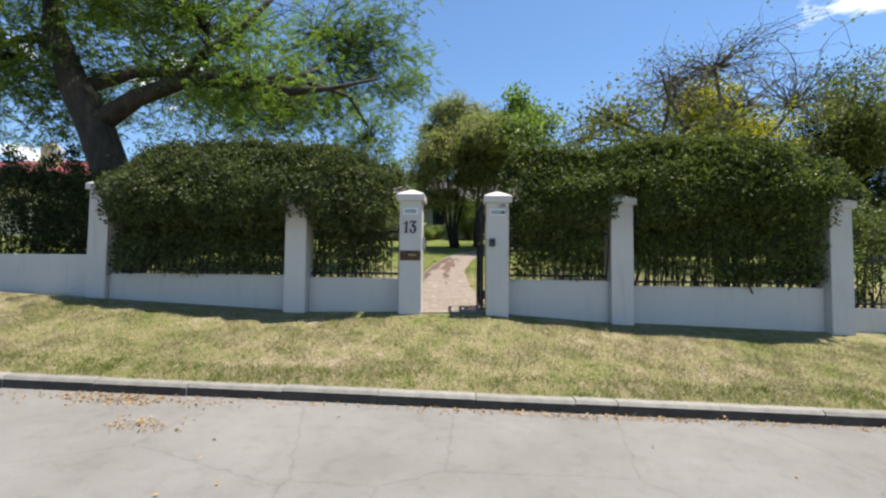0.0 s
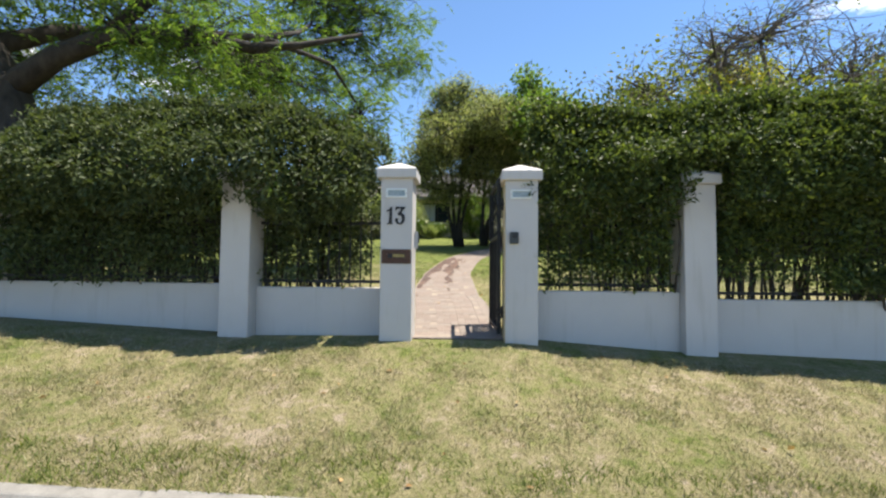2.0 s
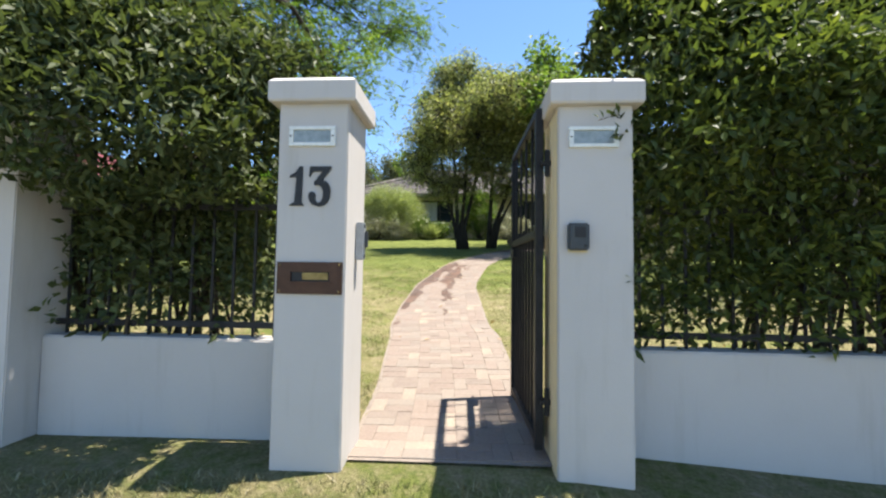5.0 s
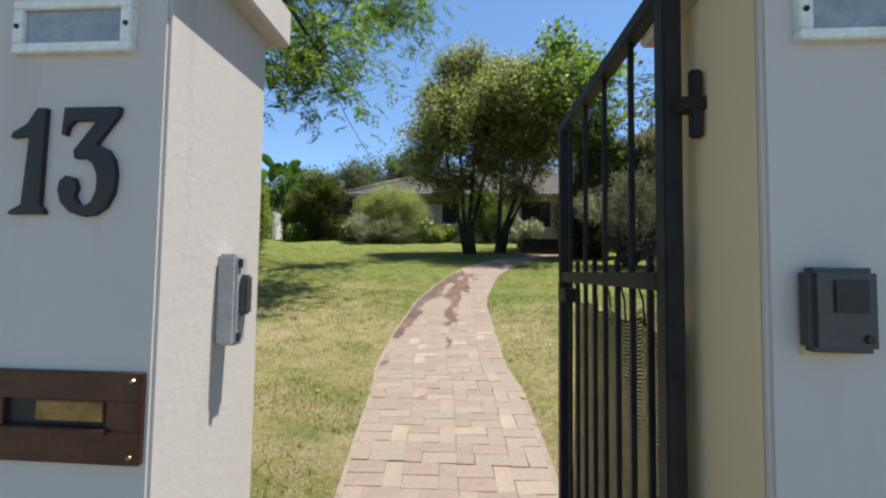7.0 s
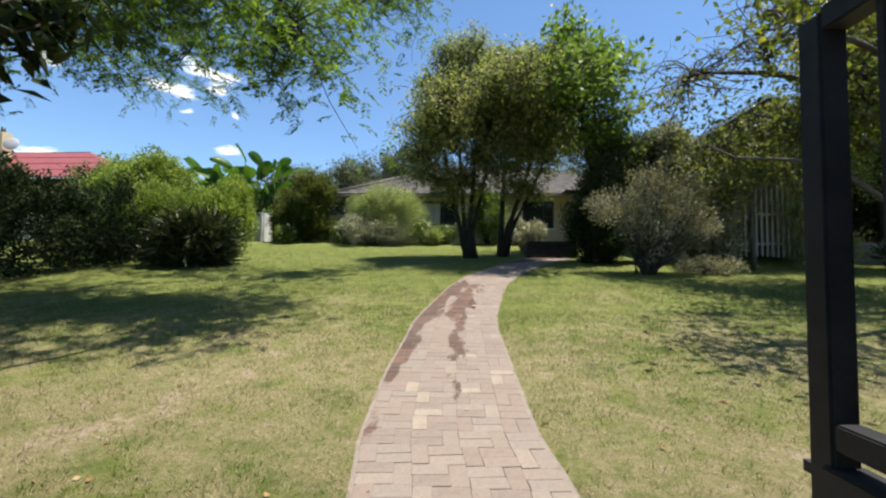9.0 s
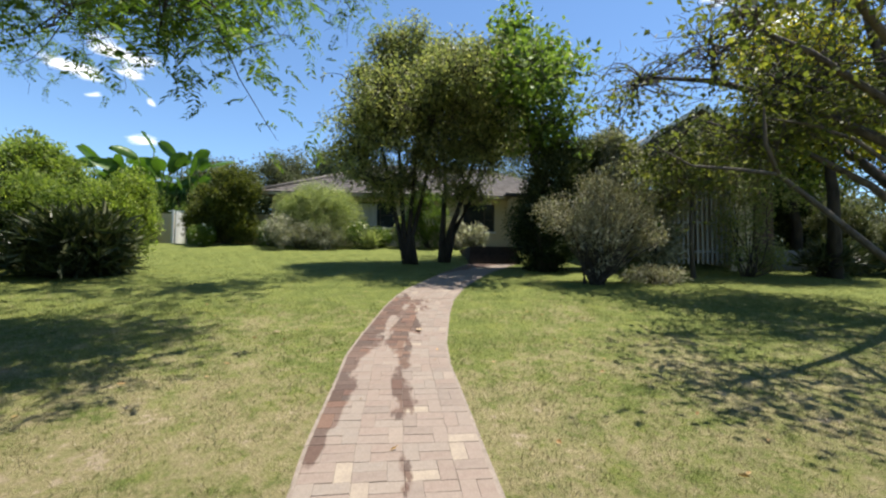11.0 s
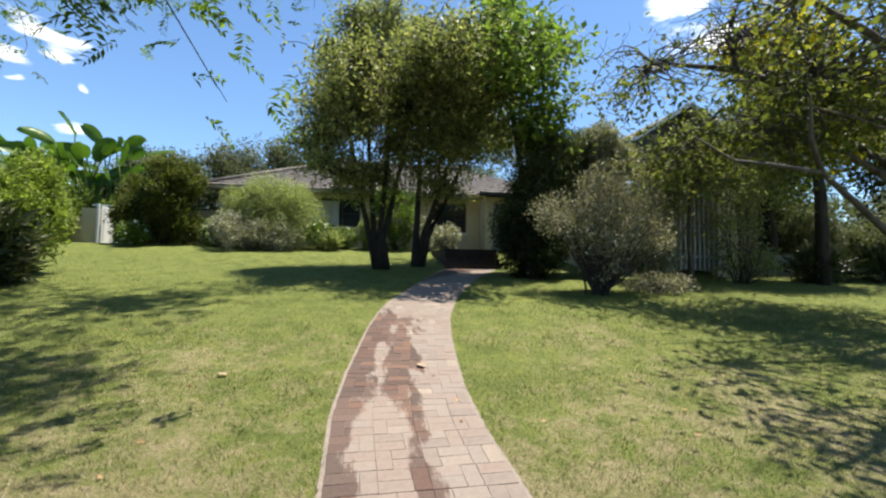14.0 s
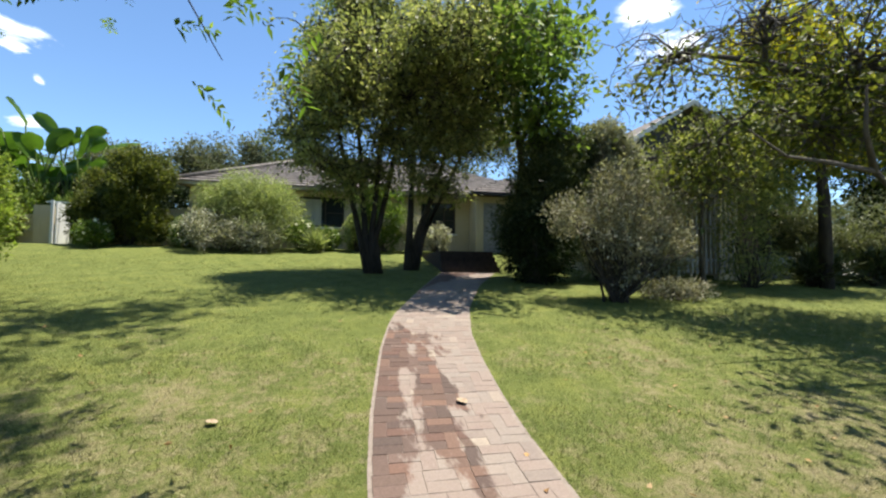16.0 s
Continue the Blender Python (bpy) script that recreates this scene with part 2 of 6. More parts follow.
LIME_LEAF = leaf_material("pale_lime_leaf", (0.150, 0.178, 0.082), (0.29, 0.325, 0.160), (0.46, 0.48, 0.28), 0.5, 0.42)
FRESH_LEAF = leaf_material("fresh_shrub_leaf", (0.085, 0.125, 0.028), (0.205, 0.265, 0.062), (0.32, 0.36, 0.10), 0.5, 0.46)
GARDEN_LEAF = leaf_material("garden_leaf", (0.045, 0.080, 0.018), (0.115, 0.175, 0.034), (0.19, 0.24, 0.055), 0.5, 0.36)
BROWN_GREEN_LEAF = leaf_material("brownish_green_leaf", (0.042, 0.054, 0.015), (0.108, 0.124, 0.030), (0.20, 0.20, 0.055), 0.5, 0.36)
STRAP_LEAF = leaf_material("strap_leaf", (0.022, 0.032, 0.014), (0.055, 0.070, 0.030), (0.14, 0.14, 0.08), 0.4, 0.2)
BANANA_LEAF = leaf_material("broad_leaf", (0.035, 0.080, 0.014), (0.075, 0.145, 0.024), (0.12, 0.19, 0.045), 0.35, 0.3)
# pale greyed green: the haze of distance is mixed into the leaf colour
HAZE_LEAF = leaf_material("hazed_far_leaf", (0.065, 0.075, 0.045), (0.13, 0.14, 0.085), (0.18, 0.185, 0.12), 0.6, 0.25)
GRASS_GREEN = leaf_material("green_grass_blade", (0.055, 0.085, 0.014), (0.115, 0.150, 0.028), (0.21, 0.21, 0.07), 0.6, 0.4)


def turf_patches(n, l):
    """Where the turf is straw-coloured and where it is bare: two factors by place; the upper lawn is watered and greener."""
    pos = n.new("ShaderNodeNewGeometry").outputs["Position"]
    sep = n.new("ShaderNodeSeparateXYZ")
    l.new(pos, sep.inputs[0])
    values = []
    for scale, detail in ((0.55, 6), (3.2, 6), (14.0, 4)):
        nz = n.new("ShaderNodeTexNoise")
        nz.inputs["Scale"].default_value = scale
        nz.inputs["Detail"].default_value = detail
        nz.inputs["Roughness"].default_value = 0.62
        l.new(pos, nz.inputs["Vector"])
        values.append(nz.outputs["Fac"])
    watered = n.new("ShaderNodeMapRange")
    watered.inputs["From Min"].default_value, watered.inputs["From Max"].default_value = 10.8, 18.5
    watered.inputs["To Min"].default_value, watered.inputs["To Max"].default_value = 0.075, -0.22
    l.new(sep.outputs["Y"], watered.inputs["Value"])
    total_v = watered.outputs["Result"]
    for v, k in zip(values, (0.55, 0.62, 0.58)):
        ad = n.new("ShaderNodeMath")
        ad.operation = "MULTIPLY_ADD"
        ad.inputs[1].default_value = k
        l.new(v, ad.inputs[0])
        l.new(total_v, ad.inputs[2])
        total_v = ad.outputs["Value"]
    f1 = ramp(n, l, total_v, [(0.78, (0, 0, 0)), (0.99, (1, 1, 1))]).outputs["Color"]
    shift = n.new("ShaderNodeMath")
    shift.operation = "SUBTRACT"
    shift.inputs[1].default_value = 0.25
    l.new(total_v, shift.inputs[0])
    f2 = ramp(n, l, shift.outputs["Value"], [(0.775, (0, 0, 0)), (0.87, (0.9, 0.9, 0.9))]).outputs["Color"]
    return f1, f2


def lawn_material():
    m, n, l, b = base_mat("lawn", 0.95, 0, 0.15)
    f1, f2 = turf_patches(n, l)
    fine = noise_node(n, l, 55, 8, 0.75)
    green = ramp(n, l, fine.outputs["Fac"], [(0.30, (0.042, 0.064, 0.014)), (0.5, (0.122, 0.146, 0.036)), (0.75, (0.205, 0.220, 0.075))]).outputs["Color"]
    straw = ramp(n, l, fine.outputs["Fac"], [(0.30, (0.115, 0.104, 0.048)), (0.5, (0.228, 0.200, 0.100)), (0.75, (0.375, 0.322, 0.18))]).outputs["Color"]
    worn = noise_node(n, l, 2.6, 6, 0.68)
    tuft = ramp(n, l, worn.outputs["Fac"], [(0.32, (0.66, 0.72, 0.66)), (0.5, (1, 1, 1)), (0.70, (1.32, 1.22, 1.15))]).outputs["Color"]
    green = mixed(n, l, green, tuft, 1.0, "MULTIPLY")
    bare = ramp(n, l, fine.outputs["Fac"], [(0.3, (0.26, 0.205, 0.14)), (0.7, (0.40, 0.33, 0.24))]).outputs["Color"]
    l.new(mixed(n, l, mixed(n, l, green, straw, f1), bare, f2), b.inputs["Base Color"])
    bump(n, l, b, fine.outputs["Fac"], 1.0, 0.03)
    return m


def blade_material(name):
    m = bpy.data.materials.new(name)
    m.use_nodes = True
    n, l = m.node_tree.nodes, m.node_tree.links
    b = n["Principled BSDF"]
    b.inputs["Roughness"].default_value = 0.6
    b.inputs["Specular IOR Level"].default_value = 0.25
    f1, f2 = turf_patches(n, l)
    rnd = n.new("ShaderNodeNewGeometry").outputs["Random Per Island"]
    green = ramp(n, l, rnd, [(0.0, (0.098, 0.124, 0.030)), (0.8, (0.176, 0.205, 0.060)), (1.0, (0.29, 0.285, 0.125))]).outputs["Color"]
    straw = ramp(n, l, rnd, [(0.0, (0.19, 0.168, 0.078)), (0.7, (0.30, 0.266, 0.15)), (1.0, (0.44, 0.39, 0.25))]).outputs["Color"]
    col = mixed(n, l, green, straw, f1)
    l.new(col, b.inputs["Base Color"])
    t = n.new("ShaderNodeBsdfTranslucent")
    l.new(col, t.inputs["Color"])
    mx = n.new("ShaderNodeMixShader")
    mx.inputs["Fac"].default_value = 0.4
    l.new(b.outputs["BSDF"], mx.inputs[1])
    l.new(t.outputs["BSDF"], mx.inputs[2])
    l.new(mx.outputs["Shader"], n["Material Output"].inputs["Surface"])
    return m


def road_material():
    m, n, l, b = base_mat("pale_worn_asphalt", 0.9, 0, 0.3)
    big = noise_node(n, l, 0.7, 6, 0.6)
    mid = noise_node(n, l, 7, 6, 0.65)
    fine = noise_node(n, l, 170, 4, 0.8)
    cracks = n.new("ShaderNodeTexVoronoi")
    cracks.feature = "DISTANCE_TO_EDGE"
    cracks.inputs["Scale"].default_value = 0.55
    tc = n.new("ShaderNodeTexCoord")
    wob = mixed(n, l, tc.outputs["Object"], mid.outputs["Color"], 0.12, "ADD")
    l.new(wob, cracks.inputs["Vector"])
    c = ramp(n, l, big.outputs["Fac"], [(0.3, (0.150, 0.141, 0.130)), (0.65, (0.205, 0.195, 0.184))]).outputs["Color"]
    g = ramp(n, l, fine.outputs["Fac"], [(0.3, (0.72, 0.72, 0.72)), (0.72, (1.2, 1.2, 1.2))]).outputs["Color"]
    c = mixed(n, l, c, g, 1.0, "MULTIPLY")
    s = ramp(n, l, mid.outputs["Fac"], [(0.28, (0.82, 0.81, 0.80)), (0.5, (1, 1, 1))]).outputs["Color"]
    c = mixed(n, l, c, s, 0.8, "MULTIPLY")
    k = ramp(n, l, cracks.outputs["Distance"], [(0.0, (0.62, 0.61, 0.60)), (0.006, (1, 1, 1))]).outputs["Color"]
    l.new(mixed(n, l, c, k, 0.5, "MULTIPLY"), b.inputs["Base Color"])
    bump(n, l, b, fine.outputs["Fac"], 0.6, 0.006)
    return m


def paver_material(name, clean):
    m, n, l, b = base_mat(name, 0.9, 0, 0.25)
    info = n.new("ShaderNodeObjectInfo")
    geo = n.new("ShaderNodeNewGeometry")
    seed = info.outputs["Random"] if clean else geo.outputs["Random Per Island"]
    tone = ramp(n, l, seed, [(0.0, (0.168, 0.140, 0.122)), (0.25, (0.200, 0.152, 0.128)), (0.5, (0.218, 0.172, 0.146)),
                             (0.72, (0.202, 0.176, 0.152)), (0.92, (0.245, 0.200, 0.166)), (1.0, (0.315, 0.268, 0.205))]).outputs["Color"]
    fine = noise_node(n, l, 60, 6, 0.7)
    mid = noise_node(n, l, 9, 5, 0.6)
    g = ramp(n, l, fine.outputs["Fac"], [(0.3, (0.70, 0.69, 0.68)), (0.7, (1.22, 1.22, 1.22))]).outputs["Color"]
    dust = ramp(n, l, mid.outputs["Fac"], [(0.40, (0.22, 0.22, 0.22)), (0.72, (0.8, 0.8, 0.8))]).outputs["Color"]
    c = mixed(n, l, mixed(n, l, tone, g, 1.0, "MULTIPLY"), (0.207, 0.169, 0.139), dust)
    # damp stains: one along the uphill edge and a tongue down the middle, both ragged
    pos = geo.outputs["Position"]
    sep = n.new("ShaderNodeSeparateXYZ")
    l.new(pos, sep.inputs[0])

    def calc(op, a, b_=None, c_=None):
        k = n.new("ShaderNodeMath")
        k.operation = op
        for socket, value in zip(k.inputs, (a, b_, c_)):
            if value is None:
                continue
            if isinstance(value, (int, float)):
                socket.default_value = value
            else:
                l.new(value, socket)
        return k.outputs["Value"]

    wet_map = n.new("ShaderNodeMapping")
    wet_map.inputs["Scale"].default_value = (3.4, 1.1, 0.0)
    l.new(pos, wet_map.inputs["Vector"])
    wet_noise = n.new("ShaderNodeTexNoise")
    wet_noise.inputs["Scale"].default_value = 1.0
    wet_noise.inputs["Detail"].default_value = 7
    wet_noise.inputs["Roughness"].default_value = 0.62
    l.new(wet_map.outputs["Vector"], wet_noise.inputs["Vector"])
    up = calc("MAXIMUM", calc("SUBTRACT", sep.outputs["Y"], 13.3), 0.0)
    across = calc("SUBTRACT", sep.outputs["X"], calc("MULTIPLY_ADD", calc("MULTIPLY", up, up), 0.042, -1.06))
    edge = calc("SUBTRACT", 0.28, across)
    lean = calc("MULTIPLY_ADD", calc("SUBTRACT", sep.outputs["Y"], 12.0), -0.035, 0.66)
    tongue = calc("SUBTRACT", 0.13, calc("ABSOLUTE", calc("SUBTRACT", across, lean)))
    reach = n.new("ShaderNodeMapRange")
    reach.inputs["From Min"].default_value, reach.inputs["From Max"].default_value = 10.8, 14.6
    reach.inputs["To Min"].default_value, reach.inputs["To Max"].default_value = -0.20, 0.09
    l.new(sep.outputs["Y"], reach.inputs["Value"])
    upper = n.new("ShaderNodeMapRange")
    upper.inputs["From Min"].default_value, upper.inputs["From Max"].default_value = 16.4, 17.4
    upper.inputs["To Min"].default_value, upper.inputs["To Max"].default_value = 0.0, -0.6
    l.new(sep.outputs["Y"], upper.inputs["Value"])
    field = calc("ADD", calc("ADD", calc("MAXIMUM", edge, tongue), reach.outputs["Result"]), calc("MULTIPLY_ADD", wet_noise.outputs["Fac"], 0.9, -0.47))
    field = calc("ADD", field, upper.outputs["Result"])
    wet = ramp(n, l, field, [(0.0, (0, 0, 0)), (0.05, (0.9, 0.9, 0.9))]).outputs["Color"]
    soaked = ramp(n, l, seed, [(0.0, (0.060, 0.038, 0.030)), (0.12, (0.110, 0.060, 0.045)), (0.2, (0.066, 0.044, 0.037)), (0.36, (0.100, 0.066, 0.052)), (0.45, (0.135, 0.074, 0.052)),
                               (0.52, (0.078, 0.050, 0.040)), (0.68, (0.120, 0.078, 0.062)), (0.78, (0.058, 0.040, 0.034)), (0.88, (0.140, 0.080, 0.056)), (1.0, (0.085, 0.054, 0.043))]).outputs["Color"]
    damp = mixed(n, l, soaked, g, 0.9, "MULTIPLY")
    l.new(mixed(n, l, c, damp, wet), b.inputs["Base Color"])
    bump(n, l, b, fine.outputs["Fac"], 0.5, 0.004)
    return m


LAWN = lawn_material()
GRASS_BLADE = blade_material("grass_blade")
ROAD = road_material()
PAVER = paver_material("clay_paver", True)
PAVER_REST = paver_material("clay_paver_rest", False)


def glass_material():
    m, n, l, b = base_mat("window_glass", 0.05, 0, 0.6)
    b.inputs["Base Color"].default_value = (0.02, 0.025, 0.028, 1)
    nz = noise_node(n, l, 2.0, 2)
    bump(n, l, b, nz.outputs["Fac"], 0.02, 0.01)
    return m


PANE = glass_material()
CURTAIN = surface("pale_curtain", (0.36, 0.38, 0.36), (0.55, 0.56, 0.54), 4, 0.9, 40, 0.3, 0.004, stretch=(6, 6, 0.3))


# ---------------- geometry helpers ----------------
def mesh_of(name, bm, material):
    me = bpy.data.meshes.new(name)
    bm.to_mesh(me)
    bm.free()
    me.materials.append(material)
    return me


def part(name, bm, material, parent=None, label=""):
    ob = new(name, bm if isinstance(bm, bpy.types.Mesh) else mesh_of(name, bm, material))
    if parent:
        ob.parent = parent
    if label:
        ob["label"] = label
    return ob


def thing(name, label, category, group="", kind=""):
    return tagged(new(name), label, category, group, kind)


def box(x0, x1, y0, y1, z0, z1, bevel=0.0, bm=None):
    target = bm or bmesh.new()
    own = bmesh.new()
    bmesh.ops.create_cube(own, size=1)
    bmesh.ops.scale(own, vec=(x1 - x0, y1 - y0, z1 - z0), verts=own.verts)
    bmesh.ops.translate(own, vec=((x0 + x1) / 2, (y0 + y1) / 2, (z0 + z1) / 2), verts=own.verts)
    if bevel:
        bmesh.ops.bevel(own, geom=own.edges[:], offset=bevel, segments=4 if bevel > 0.014 else 2, affect="EDGES")
    if bm is None:
        target.free()
        return own
    me = bpy.data.meshes.new("tmp")
    own.to_mesh(me)
    own.free()
    bm.from_mesh(me)
    bpy.data.meshes.remove(me)
    return bm


def quad_mesh(name, verts, faces, material, smooth=False):
    me = bpy.data.meshes.new(name)
    me.from_pydata(verts, [], faces)
    me.materials.append(material)
    if smooth:
        me.polygons.foreach_set("use_smooth", [True] * len(me.polygons))
    me.update()
    return me


def unit(v):
    return v / np.maximum(np.linalg.norm(v, axis=-1, keepdims=True), 1e-9)


def leaf_mesh(name, points, ways, length, width, material, rng, vary=0.35):
    """One folded diamond for each leaf, from its point along its way."""
    n = len(points)
    d = unit(ways)
    side = unit(np.cross(d, unit(rng.normal(size=(n, 3)) * 0.55 + np.array([0.1, -0.25, 0.8]))))
    up = np.cross(side, d)
    ln = (length * (1 + vary * rng.uniform(-1, 1, n)))[:, None]
    wd = (width * (1 + vary * rng.uniform(-1, 1, n)))[:, None]
    v = np.empty((n, 4, 3))
    v[:, 0] = points
    v[:, 1] = points + d * ln * 0.45 + side * wd * 0.5 + up * wd * 0.12
    v[:, 2] = points + d * ln - up * ln * 0.10
    v[:, 3] = points + d * ln * 0.45 - side * wd * 0.5 + up * wd * 0.12
    f = np.arange(n * 4).reshape(n, 4)
    return quad_mesh(name, v.reshape(-1, 3), f, material)


def tubes(name, lines, material, sides=6):
    """Tapered tubes along polylines: each line is a list of (x, y, z, radius)."""
    verts, faces = [], []
    turn = np.arange(sides) * 2 * np.pi / sides
    for line in lines:
        a = np.array(line, float)
        p, r = a[:, :3], a[:, 3]
        t = unit(np.gradient(p, axis=0))
        ref = np.where(np.abs(t[:, 2:3]) > 0.9, np.array([[1.0, 0, 0]]), np.array([[0, 0, 1.0]]))
        u = unit(np.cross(t, ref))
        w = np.cross(t, u)
        base = len(verts)
        for k in range(len(p)):
            ring = p[k] + r[k] * (np.cos(turn)[:, None] * u[k] + np.sin(turn)[:, None] * w[k])
            verts.extend(ring.tolist())
        for k in range(len(p) - 1):
            for s in range(sides):
                a0, a1 = base + k * sides + s, base + k * sides + (s + 1) % sides
                faces.append((a0, a1, a1 + sides, a0 + sides))
        faces.append(tuple(base + s for s in range(sides))[::-1])
        faces.append(tuple(base + (len(p) - 1) * sides + s for s in range(sides)))
    return quad_mesh(name, verts, faces, material, smooth=True)


def bent(a, b, r0, r1, steps, rng, sag=0.0, wander=0.06):
    """A wandering line from a to b with falling radius."""
    a, b = np.array(a, float), np.array(b, float)
    span = np.linalg.norm(b - a)
    line = []
    off = rng.normal(size=3) * wander * span
    off2 = rng.normal(size=3) * wander * span * 0.6
    for k in range(steps + 1):
        s = k / steps
        q = a + (b - a) * s + off * math.sin(math.pi * s) + off2 * math.sin(2 * math.pi * s)
        q[2] += sag * span * math.sin(math.pi * s)
        line.append((*q, r0 + (r1 - r0) * s))
    return line


def in_blob(rng, n, c, r, shell=0.55):
    d = unit(rng.normal(size=(n, 3)))
    k = shell + (1 - shell) * rng.uniform(0, 1, (n, 1)) ** 0.6
    return np.array(c) + d * k * np.array(r)


def lumpy(p, seed, scale, amount):
    """A smooth three-way wobble of points, to break straight outlines."""
    rg = np.random.default_rng(seed)
    out_p = p.copy()
    for k in range(5):
        w = rg.normal(size=(3, 3)) * scale * (0.6 + 0.5 * k)
        ph = rg.uniform(0, 6.28, 3)
        out_p += amount / (1 + 0.7 * k) * np.sin(p @ w + ph)
    return out_p


def tree(name, label, base, trunk, blobs, leaf, bark, category="tree", twig_r=0.012, limb_r=0.09, tips=60, per_tip=60,
         spread=0.45, size=(0.09, 0.035), seed=1, droop=0.0, pinnate=False, extra_limbs=(), limb_sides=6, bare_above=99.0):
    """trunk: points (x, y, z, radius) from the root up; blobs: (centre, radii, share of tips). Twigs run from the limbs to tips in the blobs."""
    rng = np.random.default_rng(seed)
    root = thing(name, label, category)
    lines = [list(t) for t in trunk]
    for t in extra_limbs:
        lines.append(list(t))
    nodes = [np.array(q) for ln in lines for q in ln[1:]]
    pts, ways = [], []
    share = sum(b[2] for b in blobs)
    for c, r, w in blobs:
        count = max(3, int(tips * w / share))
        near = min(nodes, key=lambda q: np.linalg.norm(q[:3] - np.array(c)))
        limb = bent(near[:3], c, min(limb_r, near[3] * 0.8), limb_r * 0.35, 6, rng, 0.08, 0.07)
        lines.append(limb)
        targets = in_blob(rng, count, c, r)
        targets = lumpy(targets, seed + 7, 0.8, 0.22 * min(r))
        for q in targets:
            at_k = rng.uniform(1.0, 5.99)
            low_k = int(at_k)
            from_k = np.array(limb[low_k]) + (np.array(limb[low_k + 1]) - np.array(limb[low_k])) * (at_k - low_k)
            tw = bent(from_k[:3], q, limb_r * 0.28, twig_r * 0.5, 5, rng, 0.05, 0.10)
            lines.append(tw)
            sub = []
            for j in range(3):
                s = tw[rng.integers(2, 6)]
                e = np.array(s[:3]) + rng.normal(size=3) * spread * 1.1
                sub.append(bent(s[:3], e, twig_r, twig_r * 0.35, 3, rng, 0.0, 0.1))
            lines += sub
            centres = np.array([q] + [s[-1][:3] for s in sub] + [tw[3][:3]])
            if pinnate:
                m = max(4, per_tip // 16)
                hub = centres[rng.integers(0, len(centres), m)] + rng.normal(size=(m, 3)) * spread * 0.55
                rach = unit(rng.normal(size=(m, 3)) * np.array([1, 1, 0.35]) + np.array([0, 0, -droop]))
                rl = 0.28
                for k in range(8):
                    stem = hub + rach * (rl * (k + 1) / 8)
                    stem[:, 2] -= 0.10 * ((k + 1) / 8) ** 2
                    cross = unit(np.cross(rach, np.array([0, 0, 1.0]) + rng.normal(size=(m, 3)) * 0.25))
                    for sgn in (-1, 1):
                        pts.append(stem)
                        ways.append(cross * sgn + rach * 0.45 + np.array([0, 0, -0.25]))
            else:
                m = per_tip if q[2] < bare_above else max(2, int(per_tip * 0.09))
                hub = centres[rng.integers(0, len(centres), m)]
                g = unit(rng.normal(size=(m, 3))) * (rng.uniform(0.05, 1, (m, 1)) ** 0.5) * spread * 1.45 * np.array([1, 1, 0.75])
                pts.append(hub + g)
                ways.append(unit(g) + rng.normal(size=(m, 3)) * 0.6 + np.array([0, 0, -droop]))
    part("trunk", tubes("trunk", lines, bark, limb_sides), bark, root)
    part("crown", leaf_mesh("crown", np.concatenate(pts), np.concatenate(ways), size[0], size[1], leaf, rng), leaf, root)
    return root


def shrub(name, label, base, blobs, leaf, twig=None, n=6000, size=(0.06, 0.025), seed=1, up=0.3, stems=14, shell=0.35,
          clump=0.10, category="shrub", reach=0.85):
    """Leaves in clumps round stems that rise from the base into the blobs."""
    rng = np.random.default_rng(seed)
    root = thing(name, label, category)
    twig = twig or DARK_TWIG
    lines, pts, ways = [], [], []
    share = sum(b[2] for b in blobs)
    for c, r, w in blobs:
        k = max(2, int(stems * w / share))
        for q in in_blob(rng, k, c, np.array(r) * reach, 0.5):
            b0 = np.array(base) + np.array([rng.normal() * 0.12 * r[0], rng.normal() * 0.12 * r[1], 0])
            b0[2] = ground_z(b0[0], b0[1]) - 0.03
            lines.append(bent(b0, q, 0.028, 0.006, 6, rng, 0.02, 0.06))
        m = int(n * w / share)
        hubs = lumpy(in_blob(rng, max(8, m // 16), c, r, shell), seed + 3, 1.4, 0.20 * min(r))
        hubs = lumpy(hubs, seed + 5, 4.0, 0.085 * min(r))
        hub = hubs[rng.integers(0, len(hubs), m)]
        g = unit(rng.normal(size=(m, 3))) * (rng.uniform(0.05, 1, (m, 1)) ** 0.5) * clump * 1.5
        p = hub + g
        gz = np.array([ground_z(a, b_) for a, b_ in p[:, :2]])
        keep = p[:, 2] > gz + 0.02
        out_way = unit(p - np.array(c))
        pts.append(p[keep])
        ways.append((out_way * 0.7 + rng.normal(size=(m, 3)) * 0.7 + np.array([0, 0, up]))[keep])
    part("stem", tubes("stem", lines, twig, 5), twig, root)
    part("foliage", leaf_mesh("foliage", np.concatenate(pts), np.concatenate(ways), size[0], size[1], leaf, rng), leaf, root)
    return root


# ---------------- the lie of the land ----------------
WALL_X = (-40.0, -14.0, -6.0, -2.77, -0.95, 0.40, 2.35, 5.55, 14.0, 40.0)
WALL_Z = (1.7, 1.45, 1.00, 0.79, 0.82, 0.83, 0.66, 0.52, 0.25, -0.1)
UP_Y = (7.2, 8.5, 10.5, 11.46, 12.5, 14.65, 16.8, 20.0, 23.0, 25.0, 29.0, 34.0, 60.0)
UP_Z = (0.80, 0.92, 1.09, 1.20, 1.36, 1.62, 1.97, 2.38, 2.68, 2.90, 3.60, 3.72, 4.0)
KERB_Y = 4.45


def kerb_top(x):
    return 0.235 - 0.022 * x


